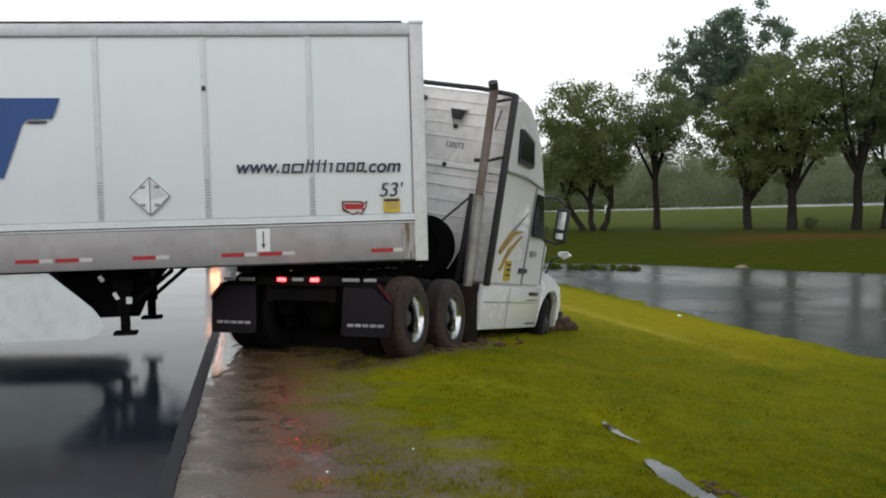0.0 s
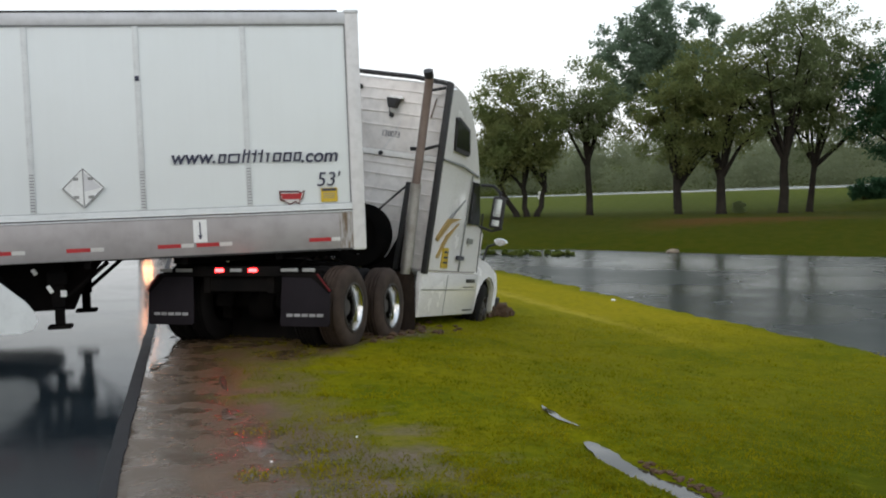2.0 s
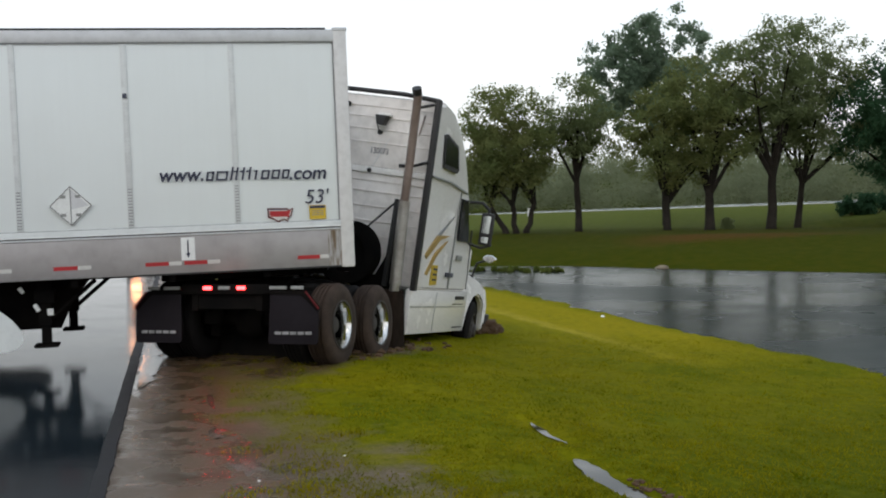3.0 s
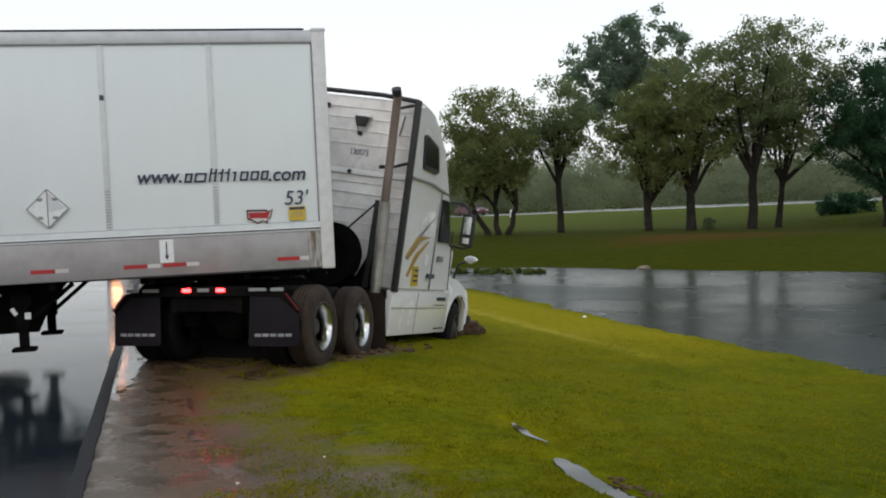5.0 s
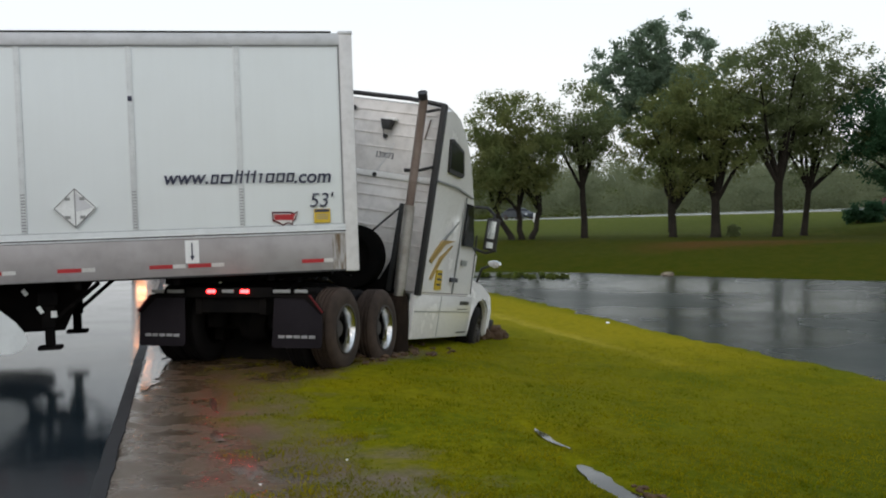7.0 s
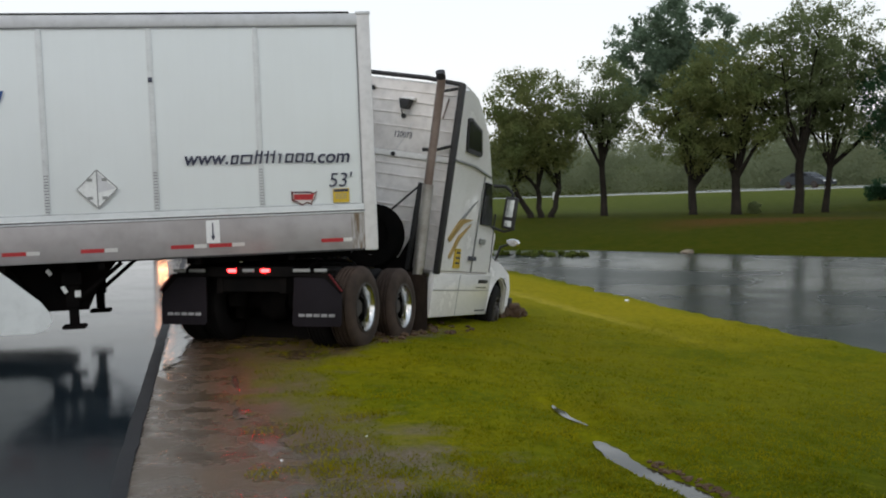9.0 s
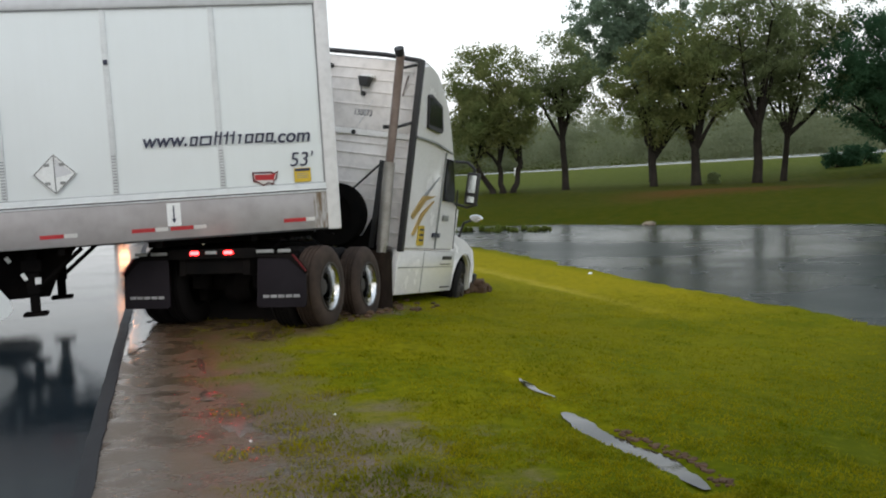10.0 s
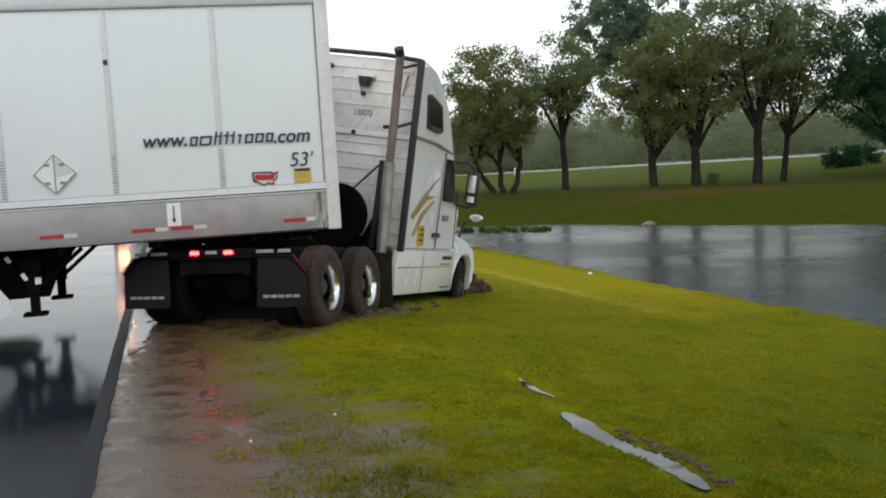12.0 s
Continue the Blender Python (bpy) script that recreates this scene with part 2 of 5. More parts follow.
def siding_material():
    """White trailer skin: thin rain streaks running down and faint grime."""
    m, n, l, b = nodes_of("white_trailer_skin")
    co = n.new("ShaderNodeTexCoord").outputs["Object"]
    mp = n.new("ShaderNodeMapping")
    mp.inputs["Scale"].default_value = (7.0, 7.0, 0.35)
    l.new(co, mp.inputs["Vector"])
    streak = noise_of(n, l, mp.outputs["Vector"], 2.0, 4.0, 0.6)
    cloudy = noise_of(n, l, co, 0.7, 4.0)
    c = mixer(n, l, math_node(n, l, 'MULTIPLY', ramp(n, l, streak, 0.45, 0.8), 0.08), (0.73, 0.755, 0.75), (0.56, 0.57, 0.555))
    c = mixer(n, l, math_node(n, l, 'MULTIPLY', ramp(n, l, cloudy, 0.4, 0.7), 0.25), c, (0.62, 0.63, 0.61))
    l.new(c, b.inputs["Base Color"])
    b.inputs["Roughness"].default_value = 0.32
    return m


M_GROUND, M_ROAD, M_WATER = ground_material(), road_material(), water_material()
M_SKIN = siding_material()
M_WHITE = surface("white_truck_paint", (0.86, 0.82, 0.79), (0.70, 0.65, 0.61), 0.22, big=1.2, fine=40, relief=0.0, amount=(0.5, 0.85), coat=0.4)
M_DIRTYWHITE = surface("grimy_white_panel", (0.84, 0.785, 0.75), (0.62, 0.56, 0.52), 0.35, big=1.6, fine=9, relief=0.05)
M_SKIRT = surface("pale_grey_skirt", (0.66, 0.68, 0.67), (0.58, 0.60, 0.59), 0.4, big=0.8, fine=6, relief=0.0)
M_ALU = surface("dull_aluminium", (0.60, 0.60, 0.615), (0.55, 0.545, 0.555), 0.35, metal=0.35, big=2.5, fine=8, relief=0.0)
M_RAILBAND = surface("grey_scuffed_rail", (0.37, 0.345, 0.342), (0.30, 0.275, 0.265), 0.34, metal=0.35, big=1.2, fine=5, relief=0.0)
M_CHROME = surface("chrome", (0.78, 0.78, 0.77), (0.55, 0.53, 0.50), 0.12, metal=1.0, big=5, fine=40, relief=0.0)
M_RUST = surface("heat_stained_steel", (0.24, 0.18, 0.15), (0.15, 0.10, 0.08), 0.45, metal=0.5, big=4, fine=40)
M_STEEL = surface("grey_pipe_steel", (0.40, 0.37, 0.34), (0.26, 0.23, 0.2), 0.38, metal=0.6, big=4, fine=40)
M_BLACK = surface("black_chassis_steel", (0.006, 0.006, 0.006), (0.012, 0.01, 0.009), 0.9, big=3, fine=40, spec=0.0)
M_PLASTIC = surface("black_trim_rubber", (0.018, 0.017, 0.018), (0.035, 0.033, 0.032), 0.5, big=3, fine=60, spec=0.35)
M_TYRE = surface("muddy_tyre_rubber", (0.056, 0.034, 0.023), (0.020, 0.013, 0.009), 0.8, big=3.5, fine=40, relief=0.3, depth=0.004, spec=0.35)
# tyre rubber with the dark under the truck put into its colour
M_SHADETYRE = surface("shade_black_rubber", (0.009, 0.008, 0.008), (0.014, 0.012, 0.011), 0.7, big=3.5, fine=40, relief=0.3, depth=0.004, spec=0.1)
M_FLAP = surface("black_rubber_flap", (0.009, 0.007, 0.009), (0.016, 0.013, 0.016), 0.6, big=3, fine=50, spec=0.1)
M_GLASS = surface("dark_glass", (0.012, 0.014, 0.016), (0.02, 0.02, 0.022), 0.05, big=1, fine=5, relief=0, spec=0.15)
M_MIRROR = surface("mirror_glass", (0.8, 0.85, 0.85), (0.75, 0.8, 0.8), 0.05, metal=1.0, relief=0)
M_RED = surface("red_reflective_tape", (0.42, 0.015, 0.02), (0.3, 0.012, 0.015), 0.35, relief=0)
M_DARKRED = surface("dark_red_vinyl", (0.10, 0.004, 0.006), (0.07, 0.004, 0.005), 0.5, relief=0, spec=0.2)
M_MUDBLACK = surface("mud_black_plastic", (0.024, 0.015, 0.010), (0.012, 0.008, 0.006), 0.85, big=4, fine=30, spec=0.05)
M_SILVERTAPE = surface("silver_reflective_tape", (0.62, 0.6, 0.57), (0.5, 0.48, 0.45), 0.35, relief=0)
M_POST = surface("pale_post_paint", (0.68, 0.665, 0.66), (0.62, 0.60, 0.59), 0.35, big=2, fine=8, relief=0)
M_JOINT = surface("dull_grey_joint", (0.26, 0.26, 0.27), (0.2, 0.2, 0.2), 0.5, relief=0)
M_SEAM = surface("seam_post_paint", (0.655, 0.67, 0.665), (0.60, 0.61, 0.605), 0.35, big=2, fine=8, relief=0)
M_INK = surface("dark_blue_lettering", (0.02, 0.022, 0.05), (0.03, 0.032, 0.06), 0.4, relief=0)
M_BLUE = surface("blue_vinyl", (0.012, 0.06, 0.22), (0.015, 0.07, 0.24), 0.35, relief=0)
M_YELLOW = surface("yellow_vinyl", (0.62, 0.42, 0.02), (0.5, 0.34, 0.03), 0.4, relief=0)
M_GOLD = surface("gold_vinyl", (0.42, 0.27, 0.07), (0.3, 0.19, 0.05), 0.4, relief=0)
M_GREYINK = surface("grey_vinyl", (0.2, 0.2, 0.19), (0.28, 0.28, 0.27), 0.45, relief=0)
M_WORN = surface("worn_letter_paint", (0.34, 0.33, 0.33), (0.16, 0.155, 0.155), 0.5, big=9, fine=60, relief=0)
M_SIGN = surface("white_vinyl", (0.78, 0.78, 0.77), (0.7, 0.7, 0.68), 0.4, relief=0)
M_LAMP = glow("red_tail_light", (1.0, 0.012, 0.013), 42.0)
M_AMBER = glow("amber_light", (1.0, 0.42, 0.20), 17.0)


def stain_material():
    """Rust that has run down bare rail, thick and thin."""
    m, n, l, b = nodes_of("rust_run")
    co = n.new("ShaderNodeTexCoord").outputs["Object"]
    mp = n.new("ShaderNodeMapping")
    mp.inputs["Scale"].default_value = (9.0, 9.0, 1.6)
    l.new(co, mp.inputs["Vector"])
    k = ramp(n, l, noise_of(n, l, mp.outputs["Vector"], 2.4, 4.0, 0.6), 0.40, 0.62)
    l.new(mixer(n, l, k, (0.36, 0.345, 0.335), (0.13, 0.085, 0.045)), b.inputs["Base Color"])
    b.inputs["Roughness"].default_value = 0.5
    return m


M_STAIN = stain_material()
# dark tone puts the shade of the deep rims into the metal
M_HUB = surface("shade_dark_metal", (0.05, 0.04, 0.033), (0.025, 0.02, 0.017), 0.6, big=8, fine=40)
M_BARK = surface("wet_bark", (0.024, 0.019, 0.014), (0.011, 0.009, 0.007), 0.85, big=2, fine=14, relief=0.7, depth=0.03, spec=0.2)
M_EARTH = surface("turned_earth", (0.10, 0.056, 0.028), (0.05, 0.028, 0.015), 0.75, big=4, fine=18, relief=0.8, depth=0.03, spec=0.3)
M_LEAF_A = leaf_material("oak_leaves", (0.155, 0.190, 0.085), (0.180, 0.212, 0.095), (0.24, 0.275, 0.14))
M_LEAF_B = leaf_material("olive_leaves", (0.19, 0.195, 0.070), (0.165, 0.205, 0.075), (0.25, 0.265, 0.11))
M_LEAF_C = leaf_material("fresh_leaves", (0.15, 0.21, 0.14), (0.19, 0.25, 0.165), (0.28, 0.34, 0.25))
M_LEAF_D = leaf_material("deep_green_leaves", (0.04, 0.09, 0.045), (0.055, 0.115, 0.055), (0.08, 0.15, 0.08))
# leaves paled towards grey, which puts distance haze into their colour
M_WOODS = leaf_material("haze_pale_leaves", (0.215, 0.24, 0.140), (0.24, 0.26, 0.155), (0.265, 0.28, 0.18))
def puddle_material(name="puddle_water", ripple=0.05):
    m, n, l, b = nodes_of(name)
    co = n.new("ShaderNodeTexCoord").outputs["Object"]
    b.inputs["Base Color"].default_value = (0.04, 0.035, 0.022, 1)
    b.inputs["Roughness"].default_value = 0.08
    b.inputs["IOR"].default_value = 1.27
    bump(n, l, noise_of(n, l, co, 9.0, 3.0), ripple, 0.01, b)
    return m


M_PUDDLE = puddle_material()
M_FILM = surface("film_of_brown_water", (0.085, 0.054, 0.036), (0.045, 0.029, 0.018), 0.20, rough_to=0.30, big=5, fine=14, relief=0.05, depth=0.012, spec=0.5)
M_BLADE = leaf_material("grass_blades", (0.105, 0.125, 0.001), (0.285, 0.24, 0.004), (0.34, 0.29, 0.012), 1.3, 0.6)
M_WEED = leaf_material("pond_weed_leaves", (0.11, 0.145, 0.03), (0.15, 0.175, 0.04), (0.20, 0.22, 0.07))
M_TAR = surface("black_tar_seal", (0.014, 0.014, 0.016), (0.032, 0.031, 0.031), 0.6, big=3, fine=30, relief=0.4, depth=0.006, spec=0.14)
# pale base stands in for the sky mirrored on the road
M_FARROAD = surface("sky_pale_road", (0.46, 0.46, 0.45), (0.38, 0.38, 0.37), 0.10, big=0.3, fine=8, relief=0)


# ---------------------------------------------------------------- mesh helpers
def mesh_of(name, bm, material, smooth=True):
    me = bpy.data.meshes.new(name)
    bmesh.ops.recalc_face_normals(bm, faces=bm.faces)
    bm.to_mesh(me)
    bm.free()
    me.materials.append(material)
    if smooth:
        me.polygons.foreach_set("use_smooth", [True] * len(me.polygons))
        me.set_sharp_from_angle(angle=radians(35))
    return me


def part(name, bm, material, parent, label="", m=None, smooth=True):
    ob = new(name, mesh_of(name, bm, material, smooth))
    ob.parent = parent
    if m is not None:
        ob.matrix_local = m
    return tagged(ob, label)


def thing(name, m, label, category, group="", kind=""):
    ob = new(name)
    ob.matrix_world = m
    return tagged(ob, label, category, group, kind)


def box(x0, x1, y0, y1, z0, z1, bevel=0.0, bm=None, m=None):
    bm = bm or bmesh.new()
    vs = bmesh.ops.create_cube(bm, size=1.0)["verts"]
    for v in vs:
        v.co = Vector((x0 + (v.co.x + 0.5) * (x1 - x0), y0 + (v.co.y + 0.5) * (y1 - y0), z0 + (v.co.z + 0.5) * (z1 - z0)))
    if m is not None:
        for v in vs:
            v.co = m @ v.co
    if bevel:
        es = list({e for v in vs for e in v.link_edges})
        bmesh.ops.bevel(bm, geom=es, offset=bevel, segments=2, affect='EDGES', profile=0.6)
    return bm


def tube(points, radii, n=12, bm=None, caps=True):
    """A round tube through points, with a radius at each."""
    bm = bm or bmesh.new()
    pts = [Vector(p) for p in points]
    rings = []
    for i, p in enumerate(pts):
        d = (pts[min(i + 1, len(pts) - 1)] - pts[max(i - 1, 0)]).normalized()
        a = d.orthogonal().normalized() if not rings else (axis - d * axis.dot(d)).normalized()
        axis = a
        c = d.cross(a)
        rings.append([bm.verts.new(p + radii[i] * (a * math.cos(k * math.tau / n) + c * math.sin(k * math.tau / n))) for k in range(n)])
    for r, s in zip(rings, rings[1:]):
        for k in range(n):
            bm.faces.new((r[k], r[(k + 1) % n], s[(k + 1) % n], s[k]))
    if caps:
        bm.faces.new(rings[0][::-1])
        bm.faces.new(rings[-1])
    return bm


def prism(outline, axis, a, b, bevel=0.0, bm=None):
    """An outline of 2D points, pushed out along x, y or z from a to b."""
    bm = bm or bmesh.new()

    def put(p, h):
        return {"x": (h, p[0], p[1]), "y": (p[0], h, p[1]), "z": (p[0], p[1], h)}[axis]
    lo = [bm.verts.new(put(p, a)) for p in outline]
    hi = [bm.verts.new(put(p, b)) for p in outline]
    k = len(outline)
    fs = [bm.faces.new(lo[::-1]), bm.faces.new(hi)]
    for i in range(k):
        fs.append(bm.faces.new((lo[i], lo[(i + 1) % k], hi[(i + 1) % k], hi[i])))
    if bevel:
        es = list({e for f in fs for e in f.edges})
        bmesh.ops.bevel(bm, geom=es, offset=bevel, segments=3, affect='EDGES', profile=0.6, clamp_overlap=True)
    return bm


def lathe(profile, n=32, bm=None):
    """Rings of (radius, x) turned round the x axis; closed where the radius is 0."""
    bm = bm or bmesh.new()
    rings = []
    for r, x in profile:
        if r < 1e-6:
            rings.append([bm.verts.new((x, 0, 0))])
        else:
            rings.append([bm.verts.new((x, r * math.cos(k * math.tau / n), r * math.sin(k * math.tau / n))) for k in range(n)])
    for r, s in zip(rings, rings[1:]):
        for k in range(n):
            j = (k + 1) % n
            q = [r[k % len(r)], r[j % len(r)], s[j % len(s)], s[k % len(s)]]
            q = [v for i, v in enumerate(q) if v not in q[:i]]
            if len(q) > 2:
                bm.faces.new(q)
    return bm


def letters(text, size, depth=0.002, bold=0.0, shear=0.0, stretch=1.0):
    """Lettering as a mesh in its xy plane, left-aligned on its baseline."""
    cu = bpy.data.curves.new("lettering", 'FONT')
    cu.body, cu.size, cu.extrude, cu.shear, cu.offset = text, size, depth, shear, bold
    ob = bpy.data.objects.new("lettering", cu)
    me = bpy.data.meshes.new_from_object(ob)
    bpy.data.objects.remove(ob)
    bm = bmesh.new()
    bm.from_mesh(me)
    bpy.data.meshes.remove(me)
    for v in bm.verts:
        v.co.x *= stretch
    return bm


# ---------------------------------------------------------------- ground, road, pond
WATER = -0.9
SHORE_P, SHORE_N = (4.2, 28.0), Vector((-0.955, -0.296, 0))
rng = np.random.default_rng(4)


def wobble(x, y, s, seed):
    return noise.noise(Vector((x * s, y * s, seed)))


def near_shore(x, y):
    """Distance from the near shore of the pond, on the road's side."""
    d = (x - SHORE_P[0]) * SHORE_N.x + (y - SHORE_P[1]) * SHORE_N.y
    return d + 0.35 * wobble(x, y, 0.22, 3.1) + 0.12 * wobble(x, y, 1.0, 5.0)


def far_shore(x, y):
    """Distance past the far shore of the pond."""
    line = float(np.interp(x, (-30, 5.3, 8.3, 12.0, 16.0, 30.0), (50.5, 47.6, 45.7, 43.2, 41.2, 35.0)))
    return 0.9 * (y - line) + 0.5 * wobble(x, y, 0.12, 7.7) + 0.2 * wobble(x, y, 0.7, 2.7)


FAR_A, FAR_B = Vector((15.0, 121.0, 0)), Vector((33.8, 91.0, 0))
FAR_D = (FAR_B - FAR_A).normalized()


def far_road_point(s):
    p = FAR_A + FAR_D * s
    return Vector((p.x, p.y, 0.62 + 0.0235 * min(max(s, -40), 70)))


DIPS = (((1.06, 8.75), (1.28, 8.0), (1.46, 7.55)), ((1.46, 7.55), (1.60, 7.2), (1.70, 6.5)), ((0.86, 10.5), (0.96, 10.0), (1.12, 9.45)))


def rut(x, y):
    """The nearest point of the shallow ruts that hold puddles, and the distance to it."""
    best, near, p = 9.0, None, Vector((x, y))
    for line in DIPS:
        for a, c in zip(line, line[1:]):
            a, c = Vector(a), Vector(c)
            k = min(1, max(0, (p - a).dot(c - a) / (c - a).length_squared))
            q = a + (c - a) * k
            if (p - q).length < best:
                best, near = (p - q).length, q
    return best, near


def land(x, y):
    z = open_land(x, y)
    if 0 < x < 3.2 and 5 < y < 12:
        d, q = rut(x, y)
        w = math.exp(-(d / 0.5) ** 2)
        z += (open_land(q.x, q.y) - z) * w
        d += 0.05 * wobble(x, y, 3.5, 6.0) + 0.035 * wobble(x, y, 9.0, 2.0)
        z -= 0.07 * math.exp(-(d / 0.15) ** 2) * (0.95 + 0.25 * wobble(x, y, 1.6, 3.0))
    return z


def open_land(x, y):
    side = side_of_road(x, y)
    if side < 0:
        return max(-0.06 + 0.008 * side, -0.3)
    u = near_shore(x, y)
    v = far_shore(x, y)
    near = float(np.interp(u, (-3, 0, 3, 6, 7.5, 9, 10.5), (-1.6, WATER, -0.76, -0.47, -0.20, -0.03, 0.0)))
    near *= min(1.0, max(0.0, (side - 0.2) / 2.0))
    near -= 0.06 * min(1.0, max(0.0, (0.8 - side) / 0.3))
    far = float(np.interp(v, (-6, 0, 3, 8, 14, 45, 70, 90), (-1.8, WATER, -0.35, 0.25, 0.32, 0.45, 0.5, 0.55)))
    if v > 20:
        s = (Vector((x, y, 0)) - FAR_A).dot(FAR_D)
        off = abs((Vector((x, y, 0)) - FAR_A).dot(Vector((FAR_D.y, -FAR_D.x, 0))))
        k = min(1.0, max(0.0, (30 - off) / 22))
        beyond = (Vector((x, y, 0)) - FAR_A).dot(Vector((-FAR_D.y, FAR_D.x, 0)))
        far += 6.0 * min(1.0, max(0.0, (beyond - 24) / 22))
        far = far + (0.56 + 0.0235 * min(max(s, -40), 70) - far) * k
    z = max(near, far) if y > 12 else near
    if y > 30 and x < 0:
        k = min(1.0, -x / 6.0)
        z = z + (max(z, -0.2) - z) * k
    return z + 0.018 * wobble(x, y, 0.9, 1.0) + 0.008 * wobble(x, y, 3.0, 9.0)


def axis_steps(fine0, fine1, step, far0, far1):
    a = list(np.arange(fine0, fine1 + 1e-6, step))
    s, v = step, fine1
    while v < far1:
        s *= 1.22
        v += s
        a.append(v)
    s, v = step, fine0
    while v > far0:
        s *= 1.22
        v -= s
        a.insert(0, v)
    return np.array(a)


def sheet(name, xs, ys, height, material):
    verts = [(x, y, height(x, y)) for y in ys for x in xs]
    w = len(xs)
    faces = [(j * w + i, j * w + i + 1, (j + 1) * w + i + 1, (j + 1) * w + i) for j in range(len(ys) - 1) for i in range(w - 1)]
    me = bpy.data.meshes.new(name)
    me.from_pydata(verts, [], faces)
    me.materials.append(material)
    me.polygons.foreach_set("use_smooth", [True] * len(me.polygons))
    return new(name, me)


xs = axis_steps(-6, 12, 0.25, -2500, 2500)
xs = np.unique(np.round(np.concatenate([xs, np.arange(0.4, 2.6, 0.04)]), 3))
ys = np.concatenate([axis_steps(4, 34, 0.25, -2500, 34)[:-1], np.arange(34, 130, 1.2), axis_steps(130, 132, 3.0, 130, 2600)])
ys = np.unique(np.round(np.concatenate([ys, np.arange(6, 11, 0.05)]), 3))
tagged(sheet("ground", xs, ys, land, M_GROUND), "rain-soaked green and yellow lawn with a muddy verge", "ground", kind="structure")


def road_sheet():
    """The asphalt slab, with a thickness at its edge, falling gently away to its far side."""
    bm = bmesh.new()
    cross = [(-0.09, -0.3), (-0.09, -0.02), (-0.11, 0.0), (-0.5, 0.0), (-2.0, -0.01), (-4.0, -0.03), (-7, -0.055), (-12.5, -0.09), (-12.5, -0.4)]
    rows = []
    for a in np.concatenate([np.arange(-60, 60, 1.5), np.arange(60, 400, 20)]):
        rows.append([])
        for s, z in cross:
            j = 0.02 * wobble(a, s, 0.8, 2.0) if s > -0.1 else 0
            p = Vector((*EDGE_P, 0)) + EDGE_D * float(a) + EDGE_N * (s + j)
            rows[-1].append(bm.verts.new((p.x, p.y, z)))
    for r, q in zip(rows, rows[1:]):
        for i in range(len(cross) - 1):
            bm.faces.new((r[i], r[i + 1], q[i + 1], q[i]))
    return bm


tagged(new("road", mesh_of("road", road_sheet(), M_ROAD)), "rain-soaked dark asphalt road mirroring the sky", "road", kind="structure")


def joint():
    """The tar seal that runs along the edge of the asphalt, uneven in width."""
    bm = bmesh.new()
    rows = []
    for a in np.arange(-30, 60, 0.25):
        a = float(a)
        w = 0.02 * wobble(a, 0, 0.9, 8.0) + 0.012 * wobble(a, 0, 3.5, 2.0)
        rows.append([])
        for s, z in ((-0.13 + w, 0.0), (-0.115 + w, 0.006), (-0.015 + 1.6 * w, 0.003), (0.01 + 1.6 * w, -0.06)):
            p = Vector((*EDGE_P, 0)) + EDGE_D * a + EDGE_N * s
            rows[-1].append(bm.verts.new((p.x, p.y, z)))
    for r, q in zip(rows, rows[1:]):
        for i in range(3):
            bm.faces.new((r[i], r[i + 1], q[i + 1], q[i]))
    return bm


tagged(new("road_joint", mesh_of("road_joint", joint(), M_TAR)), "black tar seal along the edge of the road", "trim", kind="structure")


def verge():
    """The smooth muddy edge of the lawn beside the asphalt."""
    bm = bmesh.new()
    rows = []
    for a in np.arange(-14, 40, 0.2):
        a = float(a)
        rows.append([])
        for s in (-0.08, 0.0, 0.1, 0.25, 0.4, 0.55, 0.7, 0.82, 0.95):
            p = Vector((*EDGE_P, 0)) + EDGE_D * a + EDGE_N * s
            z = -0.004 + 0.006 * wobble(p.x, p.y, 2.5, 4.4) - (0.05 if s < -0.05 else 0) - 0.12 * max(0.0, s - 0.80)
            rows[-1].append(bm.verts.new((p.x, p.y, z)))
    for r, q in zip(rows, rows[1:]):
        for i in range(8):
            bm.faces.new((r[i], r[i + 1], q[i + 1], q[i]))
    return bm


tagged(new("verge", mesh_of("verge", verge(), M_GROUND)), "smooth wet mud verge beside the asphalt", "ground", kind="structure")


def pond():
    bm = bmesh.new()
    outline = [(-14, 58), (-9, 33), (1.0, 33), (3, 24), (9, 8), (20, 2), (90, 2), (90, 52), (40, 56)]
    bm.faces.new([bm.verts.new((x, y, WATER)) for x, y in outline])
    return bm


tagged(new("pond_water", mesh_of("pond_water", pond(), M_WATER, False)), "grey rippled pond water mirroring the trees", "water", kind="structure")


def far_road():
    bm = bmesh.new()
    n = Vector((FAR_D.y, -FAR_D.x, 0))
    rows = []
    for s in range(-186, 75, 6):
        c = far_road_point(s)
        rows.append([bm.verts.new(c + n * w + Vector((0, 0, z))) for w, z in ((-5.1, -0.5), (-5.0, 0.30), (0, 0.16), (5.0, 0.03), (5.1, -0.5))])
    for r, q in zip(rows, rows[1:]):
        for i in range(4):
            bm.faces.new((r[i], r[i + 1], q[i + 1], q[i]))
    return bm


tagged(new("far_road", mesh_of("far_road", far_road(), M_FARROAD)), "far field road with the sky's shine in its pale colour", "road", kind="structure")


